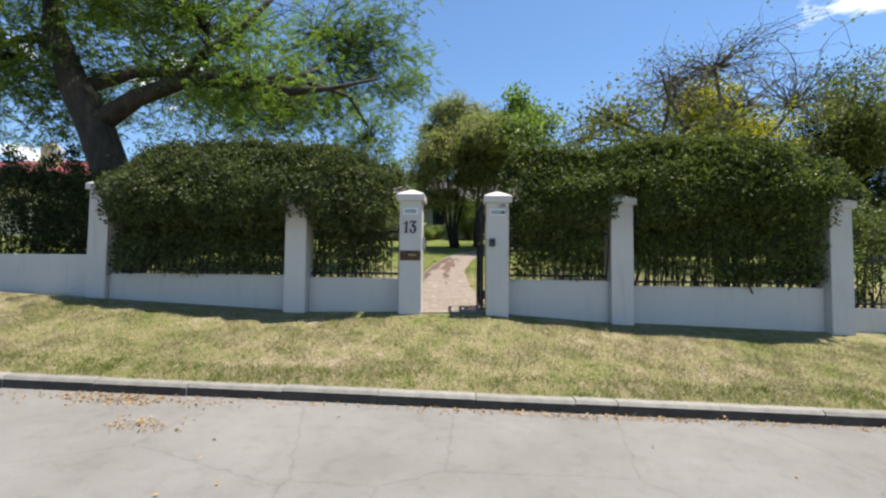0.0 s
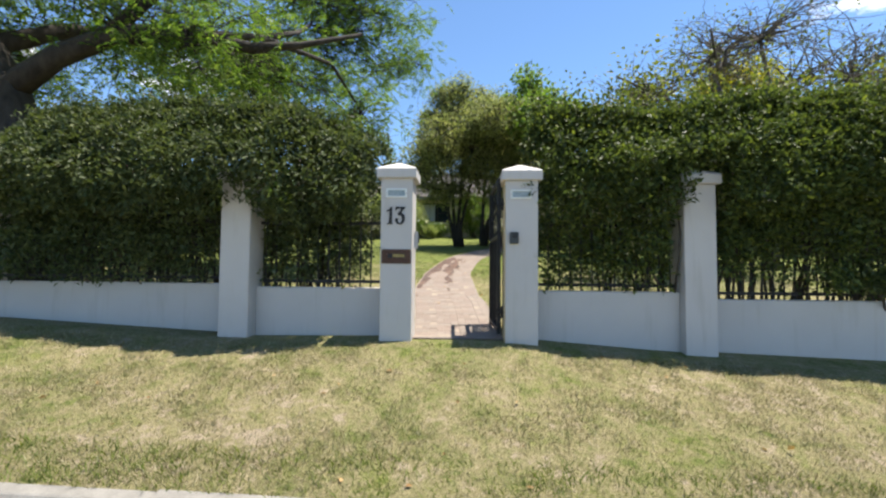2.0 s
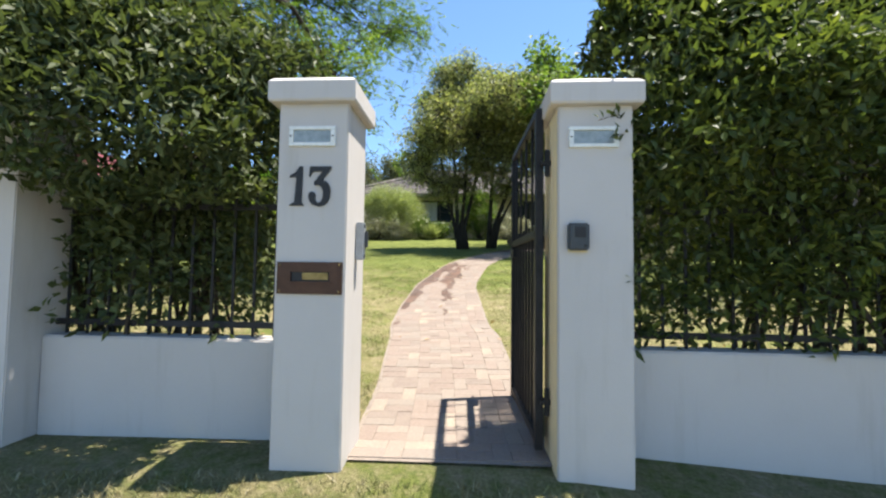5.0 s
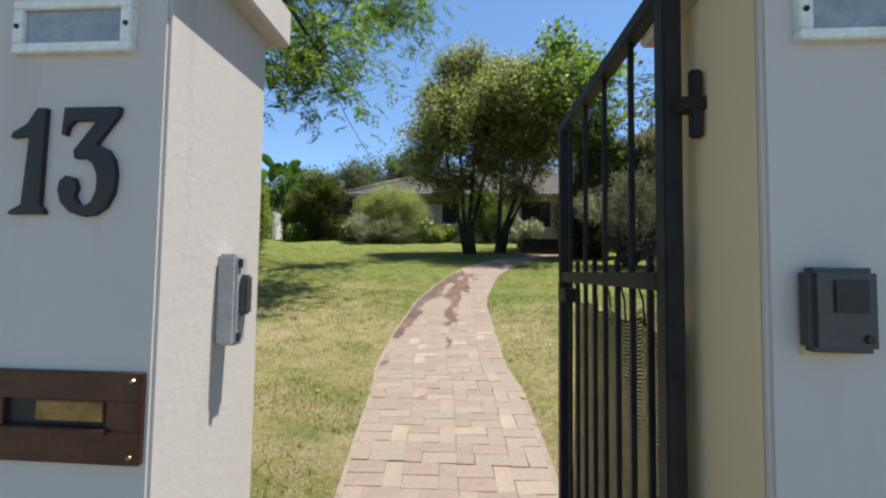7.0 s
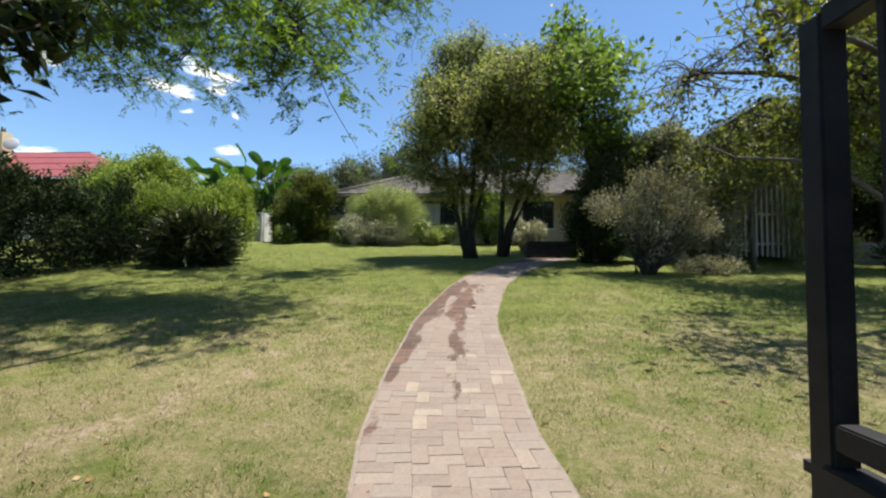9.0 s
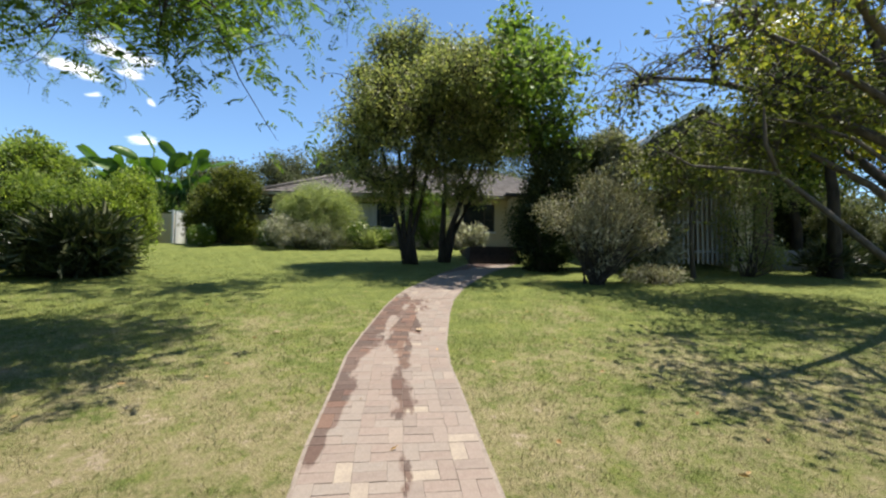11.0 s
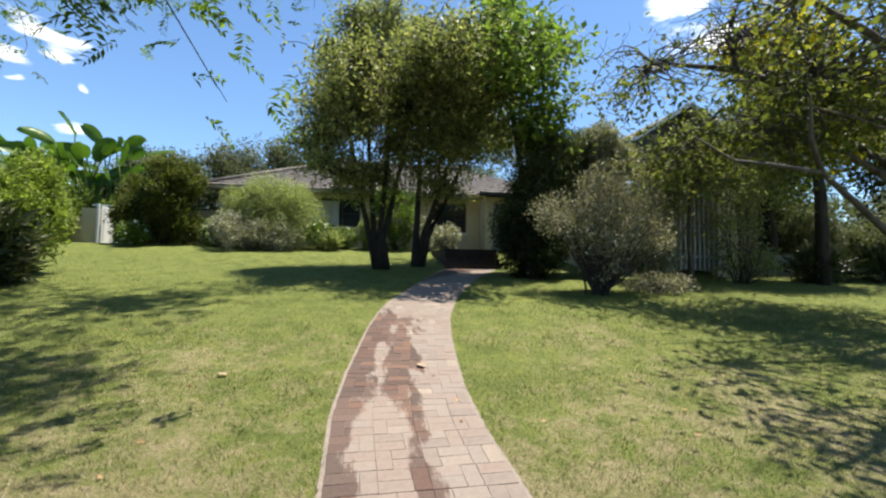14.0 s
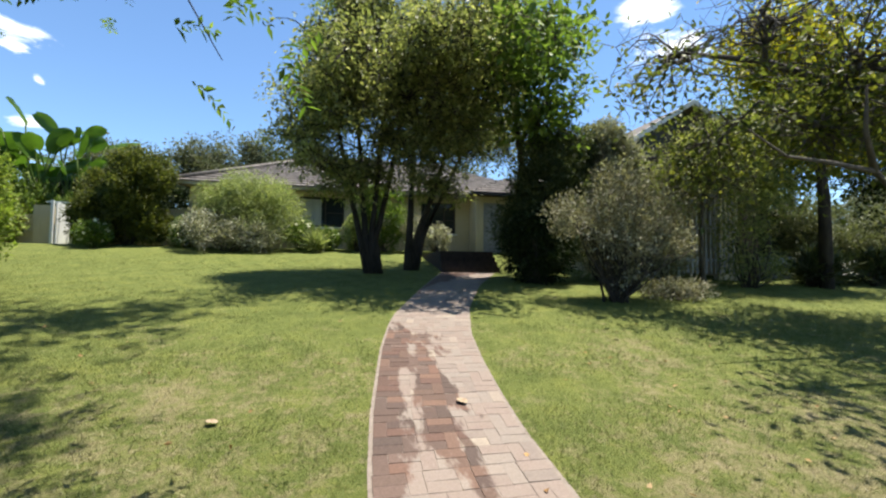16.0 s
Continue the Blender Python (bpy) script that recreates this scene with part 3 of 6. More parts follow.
def ground_z(x, y):
    if y <= KERB_Y + 0.15:
        return kerb_top(x) - 0.005
    at_wall = float(np.interp(x, WALL_X, WALL_Z))
    if y <= 6.85:
        s = (y - KERB_Y - 0.15) / (6.85 - KERB_Y - 0.15)
        return (kerb_top(x) - 0.005) * (1 - s) + at_wall * s
    inner = float(np.interp(y, UP_Y, UP_Z)) - 0.012 * min(10.0, max(0.0, x - 5))
    if y < 8.6:
        s = (y - 6.85) / 1.75
        return at_wall * (1 - s) + inner * s
    return inner


def road_z(x, y):
    return kerb_top(x) - 0.125 + 0.022 * (y - KERB_Y) if y > -2 else kerb_top(x) - 0.125 - 0.022 * 6.45


def sheet(name, xs, ys, height, material):
    nx, ny = len(xs), len(ys)
    v = [(x, y, height(x, y)) for y in ys for x in xs]
    f = [(j * nx + i, j * nx + i + 1, (j + 1) * nx + i + 1, (j + 1) * nx + i) for j in range(ny - 1) for i in range(nx - 1)]
    return quad_mesh(name, v, f, material, True)


LEFT_Y = (6.95, 8.19, 9.7, 10.24, 11.5, 12.5, 13.5, 14.5, 16.0, 17.0, 17.72, 20.0, 23.4)
LEFT_X = (-0.62, -0.70, -0.88, -0.98, -1.06, -1.04, -1.05, -0.96, -0.74, -0.53, -0.34, 0.50, 1.75)
RIGHT_Y = (6.95, 9.8, 10.3, 11.5, 13.1, 14.0, 15.5, 16.5, 18.0, 20.6, 23.4)
RIGHT_X = (0.40, 0.31, 0.22, 0.17, 0.09, 0.12, 0.30, 0.47, 0.90, 1.97, 3.4)


def path_left(y):
    return float(np.interp(y, LEFT_Y, LEFT_X))


def path_right(y):
    return float(np.interp(y, RIGHT_Y, RIGHT_X))


def steps_between(stops):
    o = []
    for a, b, d in stops:
        o += list(np.arange(a, b, d))
    return o + [stops[-1][1]]


ground = tagged(new("ground", sheet("ground", steps_between([(-400, -60, 40), (-60, -16, 4), (-16, 16, 0.5), (16, 60, 4), (60, 400, 40)]),
                                    steps_between([(KERB_Y + 0.13, 6.8, 0.3), (6.8, 9, 0.2), (9, 30, 0.5), (30, 60, 5), (60, 700, 80)]), ground_z, LAWN)),
                "dry patchy lawn, greener up the slope", "lawn", kind="structure")
road = tagged(new("road", sheet("road", steps_between([(-400, -40, 40), (-40, 40, 4), (40, 400, 40)]), steps_between([(-2, 4.5, 0.65)]), road_z, ROAD)),
              "pale worn asphalt road with fine cracks", "road", kind="structure")
far_side = tagged(new("pavement", sheet("pavement", steps_between([(-400, -40, 40), (-40, 40, 4), (40, 400, 40)]), [-500, -60, -20, -2.0],
                                        lambda x, y: kerb_top(x) - 0.125 - 0.022 * 6.45 - 0.003 * (-2 - y) * 0, LAWN)),
                  "dry grass verge across the road", "verge", kind="structure")


# ---------------- street wall ----------------
def pillar(x0, z_top, label, depth=0.36, y0=6.80):
    w = 0.35
    zb = min(ground_z(x0, y0), ground_z(x0 + w, y0)) - 0.15
    root = thing("gate_pillar", label, "pillar", "wall pillars")
    part("shaft", box(x0, x0 + w, y0, y0 + depth, zb, z_top - 0.20, 0.006), WHITE_WALL, root)
    o = 0.043
    bm = bmesh.new()
    rings = []
    for k, (zz, e) in enumerate(((z_top - 0.205, o - 0.006), (z_top - 0.195, o), (z_top - 0.105, o), (z_top - 0.095, o - 0.008), (z_top - 0.085, o - 0.02), (z_top, -0.5 * w + 0.03))):
        rings.append([bm.verts.new((x0 - e if s[0] < 0 else x0 + w + e, y0 - e if s[1] < 0 else y0 + depth + e, zz))
                      if k < 5 else bm.verts.new((x0 + w / 2 + 0.02 * s[0], y0 + depth / 2 + 0.02 * s[1], zz)) for s in ((-1, -1), (1, -1), (1, 1), (-1, 1))])
    bm.faces.new(rings[0][::-1])
    for a, b in zip(rings, rings[1:]):
        for k in range(4):
            bm.faces.new((a[k], a[(k + 1) % 4], b[(k + 1) % 4], b[k]))
    bm.faces.new(rings[-1])
    part("cap", bm, WHITE_WALL, root)
    return root


PILLARS = [(-9.6, 3.20, 7.25), (-6.41, 3.04, 7.20), (-2.86, 2.82, 6.95), (-0.965, 2.80, 6.80), (0.405, 2.775, 6.80), (2.41, 2.78, 7.03), (5.85, 2.75, 7.10), (9.0, 2.45, 7.15)]
for px, pz, py in PILLARS:
    p = pillar(px, pz, "white painted plaster pillar with a shallow pyramid cap", y0=py)
    if px == 0.405:
        # thin cream-coloured sheet over the pillar side that faces the gateway
        part("side_sheet", box(px - 0.004, px - 0.001, py + 0.016, py + 0.345, 0.62, pz - 0.215), CREAM_SIDE, p, "cream-coloured side within the gateway")

SECTIONS = [  # x from, x to, top, street face
    (-14.0, -9.60, 1.88, 7.46), (-9.25, -6.41, 1.72, 7.44), (-6.06, -2.86, 1.395, 7.28), (-2.51, -0.965, 1.367, 7.14), (0.755, 2.41, 1.356, 7.15), (2.76, 5.85, 1.275, 7.24), (6.20, 9.00, 0.95, 7.30), (9.35, 14.0, 0.80, 7.36)]
for k, (xa, xb, zt, yw) in enumerate(SECTIONS):
    zb = min(ground_z(xa, 7.0), ground_z(xb, 7.0)) - 0.2
    tagged(part("wall_street_%d" % (k + 1), box(xa, xb, yw, yw + 0.18, zb, zt, 0.01), WHITE_WALL), "low white plastered garden wall between pillars", "wall", kind="structure")


def fence_panel(xa, xb, z0, h, yf):
    root = thing("steel_fence", "black steel bar fence on a low white wall", "fence", "fence panels")
    for zz in (z0 + 0.07, z0 + h - 0.08):
        part("rail", box(xa, xb, yf - 0.015, yf + 0.015, zz - 0.018, zz + 0.018), BLACK_STEEL, root)
    n = max(2, int((xb - xa) / 0.12))
    first = None
    for k in range(n):
        x = xa + (k + 0.5) * (xb - xa) / n
        if first is None:
            first = mesh_of("bar", box(-0.007, 0.007, -0.007, 0.007, 0, h + 0.04), BLACK_STEEL)
        b = new("bar", first)
        b.location = (x, yf, z0)
        b.parent = root
    return root


for xa, xb, zt, yw in SECTIONS[2:7]:
    fence_panel(xa, xb, zt, 0.85, yw + 0.10)


# ---------------- gate ----------------
def steel_gate(hinge, free, z0, z1, mid):
    """An open gate: a frame, a mid rail, sparse bars above and close bars below, a shade net tied behind."""
    root = thing("garden_gate", "open black steel bar gate with shade netting", "gate")
    hx, hy = hinge
    dx, dy = free[0] - hx, free[1] - hy
    ln = math.hypot(dx, dy)
    root.matrix_world = pose(hx, hy, 0, 0, 0, math.degrees(math.atan2(dy, dx)))
    part("stile", box(0.005, 0.05, -0.02, 0.02, z0, z1, 0.004), BLACK_STEEL, root)
    part("stile", box(ln - 0.045, ln, -0.022, 0.022, z0, z1 - 0.01, 0.004), BLACK_STEEL, root)
    for zz in (z0 + 0.05, mid, z1 - 0.022):
        part("rail", box(0.05, ln - 0.045, -0.02, 0.02, zz - 0.02, zz + 0.02, 0.003), BLACK_STEEL, root)
    n = 9
    for k in range(1, n):
        x = 0.02 + k * (ln - 0.04) / n
        top = z1 - 0.03 if k % 2 == 0 else mid + 0.06
        part("bar", box(x - 0.007, x + 0.007, -0.007, 0.007, z0 + 0.05, top, 0.002), BLACK_STEEL, root)
    lock = part("lock", box(ln - 0.16, ln - 0.03, -0.03, 0.03, mid - 0.10, mid - 0.045, 0.004), BLACK_STEEL, root, "black lock case")
    part("lock_pin", box(ln - 0.03, ln + 0.03, -0.008, 0.008, mid - 0.08, mid - 0.062), BLACK_STEEL, lock)
    for zz in (z1 - 0.30, z0 + 0.25):
        h = part("hinge", box(-0.028, -0.012, -0.045, -0.02, zz - 0.07, zz + 0.07, 0.004), BLACK_STEEL, root, "black steel hinge strap")
        part("hinge_pin", box(-0.03, 0.010, -0.05, 0.0, zz - 0.012, zz + 0.012), BLACK_STEEL, h)
    # netting: thin wavy threads, each a real strip
    verts, faces = [], []

    def strip(a, b, w):
        k = len(verts)
        verts.extend([(a[0], a[1], a[2] - w), (b[0], b[1], b[2] - w), (b[0], b[1], b[2] + w), (a[0], a[1], a[2] + w)])
        faces.append((k, k + 1, k + 2, k + 3))

    def sag_top(s):
        return mid - 0.075 - 0.03 * (1 - s) - 0.03 * abs(math.sin(s * 13))

    rows_n = 90
    for j in range(rows_n):
        prev = None
        for i in range(17):
            s = i / 16
            zt = sag_top(s)
            zz = z0 + 0.06 + (zt - z0 - 0.06) * j / (rows_n - 1)
            q = (0.05 + (ln - 0.09) * s, -0.03 - 0.008 * math.sin(9 * s + 3 * zz), zz)
            if prev:
                strip(prev, q, 0.0043)
            prev = q
    part("shade_net", quad_mesh("shade_net", verts, faces, NETTING), NETTING, root, "sagging brown shade netting")
    ties = []
    for i in range(7):
        s = (i + 0.4) / 7
        x = 0.05 + (ln - 0.09) * s
        ties.append([(x, -0.03, sag_top(s), 0.003), (x + 0.01, -0.03, (mid + sag_top(s)) / 2, 0.003), (x + 0.015, -0.022, mid - 0.02, 0.003)])
    for tline in ties:
        part("tie", tubes("tie", [tline], BLACK_STEEL, 5), BLACK_STEEL, root)
    return root


steel_gate((0.350, 6.99), (0.318, 7.98), 0.87, 2.635, 1.975)


# ---------------- fittings on the gate pillars ----------------
def bulkhead_light(x0, x1, z0, z1, y):
    root = thing("wall_light", "recessed white-framed brick light with frosted glass", "light", "pillar lights")
    bm = bmesh.new()
    fw = 0.018
    for a, b, c, d in ((x0, x1, z1 - fw, z1), (x0, x1, z0, z0 + fw), (x0, x0 + fw + 0.004, z0 + fw, z1 - fw), (x1 - fw - 0.004, x1, z0 + fw, z1 - fw)):
        box(a, b, y - 0.014, y + 0.01, c, d, 0.002, bm)
    part("frame", bm, WHITE_FRAME, root)
    part("diffuser", box(x0 + fw, x1 - fw, y - 0.007, y + 0.01, z0 + fw, z1 - fw, 0.002), FROSTED, root, "frosted grey-green glass")
    for x in (x0 + 0.010, x1 - 0.010):
        bm = bmesh.new()
        bmesh.ops.create_uvsphere(bm, u_segments=10, v_segments=6, radius=0.005)
        bmesh.ops.translate(bm, vec=(x, y - 0.014, (z0 + z1) / 2), verts=bm.verts)
        part("screw", bm, NUMBER_BLACK, root)


bulkhead_light(-0.910, -0.678, 2.379, 2.478, 6.80)
bulkhead_light(0.455, 0.686, 2.367, 2.467, 6.80)


def numeral(text, outline, x0, width, z0, height, y):
    """A cast numeral, cut from its outline and standing a centimetre off the wall."""
    bm = bmesh.new()
    front = [bm.verts.new((x0 + width * u, y - 0.010, z0 + height * v)) for u, v in outline]
    back = [bm.verts.new((q.co.x, y - 0.0005, q.co.z)) for q in front]
    bm.faces.new(front)
    for k in range(len(outline)):
        j = (k + 1) % len(outline)
        bm.faces.new((front[j], front[k], back[k], back[j]))
    bmesh.ops.recalc_face_normals(bm, faces=bm.faces[:])
    tagged(part("house_number", bm, NUMBER_BLACK), "black painted numeral %s on a white pillar" % text, "numeral", "house number 13")


ONE = [(0.02, 0.0), (0.98, 0.0), (0.96, 0.035), (0.84, 0.09), (0.88, 1.0), (0.66, 1.0), (0.40, 0.85), (0.03, 0.77), (0.0, 0.72), (0.48, 0.74), (0.36, 0.09), (0.08, 0.035)]
THREE = [(0.02, 0.75), (0.05, 1.0), (1.0, 1.0), (0.98, 0.93), (0.62, 0.66), (0.82, 0.61), (0.94, 0.51), (0.98, 0.38), (0.95, 0.22), (0.84, 0.09), (0.66, 0.015), (0.45, 0.0), (0.22, 0.04), (0.06, 0.13), (0.0, 0.24), (0.03, 0.33),
         (0.14, 0.375), (0.27, 0.35), (0.33, 0.27), (0.29, 0.19), (0.36, 0.12), (0.47, 0.095), (0.58, 0.13), (0.66, 0.24), (0.66, 0.38), (0.58, 0.48), (0.44, 0.53), (0.26, 0.53), (0.24, 0.60), (0.62, 0.88), (0.22, 0.88), (0.12, 0.83), (0.08, 0.74)]
numeral("1", ONE, -0.902, 0.074, 2.083, 0.194, 6.80)
numeral("3", THREE, -0.806, 0.112, 2.079, 0.198, 6.80)


def letterbox(x0, x1, z0, z1, y):
    root = thing("letterbox", "brown metal letterbox plate with an open slot", "letterbox")
    sx0, sx1, sz0, sz1 = x0 + 0.070, x1 - 0.062, z0 + 0.058, z1 - 0.048
    bm = bmesh.new()
    for a, b, c, d in ((x0, x1, sz1, z1), (x0, x1, z0, sz0), (x0, sx0, sz0, sz1), (sx1, x1, sz0, sz1)):
        box(a, b, y - 0.012, y + 0.01, c, d, 0.0015, bm)
    part("plate", bm, BRONZE, root)
    # no hole is cut: black colour stands in for the slot's shaded hollow
    part("slot", box(sx0, sx1, y - 0.003, y + 0.008, sz0, sz1), NUMBER_BLACK, root, "black plate for the unlit hollow of the slot")
    part("flap", box(sx0 + 0.055, sx1 - 0.008, y - 0.008, y, sz0 + 0.012, sz1 - 0.004, 0.002), BRASS, root, "worn brass flap")
    part("lip", box(sx0 - 0.004, sx1 + 0.006, y - 0.020, y - 0.006, sz0 - 0.006, sz0 + 0.004, 0.002), BRONZE, root)
    for x in (x0 + 0.015, x1 - 0.015):
        for z in (z0 + 0.014, z1 - 0.014):
            bm = bmesh.new()
            bmesh.ops.create_uvsphere(bm, u_segments=10, v_segments=6, radius=0.006)
            bmesh.ops.translate(bm, vec=(x, y - 0.012, z), verts=bm.verts)
            part("screw", bm, BRASS, root)


letterbox(-0.950, -0.627, 1.651, 1.807, 6.80)


def intercom(x0, x1, z0, z1, y):
    root = thing("intercom", "dark grey plastic gate intercom on the pillar", "intercom")
    part("body", box(x0, x1, y - 0.035, y, z0, z1, 0.008), DARK_PLASTIC, root)
    part("screen", box(x0 + 0.030, x1 - 0.018, y - 0.038, y - 0.03, z0 + 0.06, z1 - 0.018, 0.002), NUMBER_BLACK, root, "black glossy panel")
    bm = bmesh.new()
    bmesh.ops.create_cone(bm, cap_ends=True, segments=16, radius1=0.007, radius2=0.006, depth=0.006, matrix=pose(x1 - 0.02, y - 0.037, z0 + 0.022, 90))
    part("button", bm, NUMBER_BLACK, root)
    part("back_plate", box(x0 + 0.004, x1 - 0.004, y - 0.006, y + 0.002, z0 - 0.008, z0 + 0.03), CREAM_WALL, root)


intercom(0.446, 0.544, 1.876, 2.004, 6.80)


def key_reader(x, y0, y1, z0, z1):
    root = thing("gate_reader", "grey plastic gate control box on the inner pillar side", "control box")
    part("body", box(x, x + 0.046, y0, y1, z0, z1, 0.006), GREY_PLASTIC, root)
    part("keypad", box(x + 0.044, x + 0.062, y0 + 0.012, y1 - 0.006, z0 + 0.065, z1 - 0.045, 0.005), DARK_PLASTIC, root, "dark keypad cover")
    for z in (z0 + 0.018, z1 - 0.02):
        part("latch", box(x + 0.042, x + 0.051, y0 + 0.006, y0 + 0.02, z - 0.010, z + 0.010, 0.002), NUMBER_BLACK, root)


key_reader(-0.615, 6.972, 7.02, 1.825, 2.022)


# ---------------- hedges ----------------
def hedge(name, label, x0, x1, y0, y1, z0, top, n, leaf, seed, front_high=None, bite=0.0, density_low=0.35, size=(0.066, 0.034), stems=26, foot=0.0, bare=()):
    """Leaves in a lumpy box: full above, thin near the foot where the stems show."""
    rng = np.random.default_rng(seed)
    root = thing(name, label, "hedge")
    m = int(n * 1.5)
    zt = lambda x: np.interp(x, *top)
    x = rng.uniform(x0, x1, m)
    # share of leaves over the front, the top and the back of the body
    face = rng.choice(4, m, p=[0.44, 0.30, 0.20, 0.06])
    depth_in = rng.exponential(0.16, m)
    h = zt(x) - z0
    u = rng.uniform(0, 1, m)
    z = z0 + h * u
    fy = np.where(z > 2.25, front_high if front_high is not None else y0, y0)
    fy = fy + np.clip((2.5 - z) / 0.5, 0, 1) * (y0 - fy)
    y = np.where(face == 0, fy + depth_in, np.where(face == 2, y1 - depth_in, rng.uniform(y0, y1, m)))
    y = np.clip(y, np.minimum(fy, y0), y1)
    z = np.where(face == 1, zt(x) - depth_in, z)
    # shoulders are rounded
    shoulder = np.clip((z - (zt(x) - 0.85)) / 0.85, 0, 1)
    y = np.where(face == 0, y + 0.42 * shoulder ** 2, y)
    z = np.where((face == 1) & (y < fy + 0.45), z - 0.55 * np.clip((fy + 0.45 - y) / 0.45, 0, 1) ** 2, z)
    p = np.stack([x, y, z], 1)
    p = lumpy(p, seed + 1, 1.7, 0.09)
    p = lumpy(p, seed + 2, 5.0, 0.045)
    ends = np.minimum(x - x0, x1 - x)
    p[:, 2] -= np.clip(0.35 - ends, 0, 1) ** 2 * 2.0
    keep = (rng.uniform(0, 1, m) < np.clip(density_low + (p[:, 2] - z0) / 0.9, 0, 1)) & (p[:, 2] > z0 - 0.02)
    keep &= (ends > foot * np.clip((2.45 - p[:, 2]) / 0.3, 0, 1))
    for a, b, top_z in bare:      # leaves kept off the pillar faces
        keep &= ~((p[:, 0] > a) & (p[:, 0] < b) & (p[:, 2] < top_z + 0.12 * np.sin(23 * p[:, 0])) & (p[:, 1] < 7.45))
    keep &= ~((ends < 0.35) & (p[:, 1] > 7.5) & (foot > 0))
    p = p[keep][:n]
    # young shoots stand up from the top
    k = n // 14
    sx = rng.uniform(x0 + 0.1, x1 - 0.1, k)
    shoot = np.stack([sx, rng.uniform(y0 + 0.1, y1 - (0.25 if foot else 0), k), zt(sx) + rng.exponential(0.06, k)], 1)
    shoot = lumpy(shoot, seed + 1, 1.7, 0.09)
    p = np.concatenate([p, shoot])
    ways = rng.normal(size=p.shape) + np.array([0, -0.35, 0.25])
    lines = []
    for i in range(stems):
        bx = x0 + foot + 0.1 + (i + rng.uniform(0.2, 0.8)) * (x1 - x0 - 2 * foot - 0.2) / stems
        by = (y0 + y1) / 2 + 0.1 + rng.uniform(-0.05, 0.1)
        b0 = (bx, by, ground_z(bx, by) - 0.03)
        for j in range(4):
            e = (np.clip(bx + rng.normal() * 0.3, x0 + foot + 0.1, x1 - foot - 0.1), np.clip(by + rng.normal() * 0.35, y0 + 0.12, y1 - 0.12), z0 + rng.uniform(0.4, 0.9) * (float(zt(bx)) - z0))
            line = bent(b0, e, 0.020, 0.005, 6, rng, 0.0, 0.05)
            if abs(bx) > 1.6 and abs(e[0]) > 1.45:
                lines.append(line)
    part("stem", tubes("stem", lines, DARK_TWIG, 5), DARK_TWIG, root)
    part("foliage", leaf_mesh("foliage", p, ways, size[0], size[1], leaf, rng), leaf, root)
    return root


left_hedge = hedge("hedge", "tall dark green clipped hedge over the street wall", -6.1, -0.98, 7.10, 7.80, 1.40,
      ((-6.1, -5.4, -3.6, -2.2, -1.3, -1.0), (3.15, 3.46, 3.66, 3.50, 3.20, 3.0)), 80000, HEDGE_LEAF, 11, front_high=6.62, density_low=0.16, foot=0.14, bare=((-6.7, -5.9, 2.75), (-2.95, -2.44, 2.42), (-1.16, -0.9, 2.95)))
street_hedge = hedge("hedge", "tall green hedge with yellowish new shoots over the street wall", 0.72, 6.3, 7.08, 7.82, 1.36,
      ((0.6, 0.9, 1.8, 3.6, 5.0, 6.3), (3.22, 3.42, 3.58, 3.66, 3.48, 3.05)), 90000, HEDGE_LEAF_R, 23, front_high=6.76, density_low=0.16, foot=0.12, bare=((2.50, 2.84, 2.85), (2.30, 2.50, 2.45), (5.78, 6.3, 2.8)))
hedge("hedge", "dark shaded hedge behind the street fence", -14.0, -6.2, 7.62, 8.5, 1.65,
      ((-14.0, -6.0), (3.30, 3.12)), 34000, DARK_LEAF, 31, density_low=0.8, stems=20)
hedge("hedge", "low green hedge behind the street fence", 6.3, 14.0, 7.50, 8.5, 0.85,
      ((6.3, 8.0, 14.0), (2.60, 2.45, 2.3)), 24000, HEDGE_LEAF_R, 37, density_low=0.8, stems=20)

# ---------------- trees ----------------
A_TRUNK = [[(-7.35, 9.2, 0.85, 0.50), (-7.45, 9.2, 2.2, 0.40), (-7.7, 9.2, 3.6, 0.37), (-8.15, 9.25, 4.6, 0.36), (-8.75, 9.3, 5.6, 0.30), (-9.4, 9.4, 7.0, 0.22), (-9.8, 9.6, 8.6, 0.12)]]
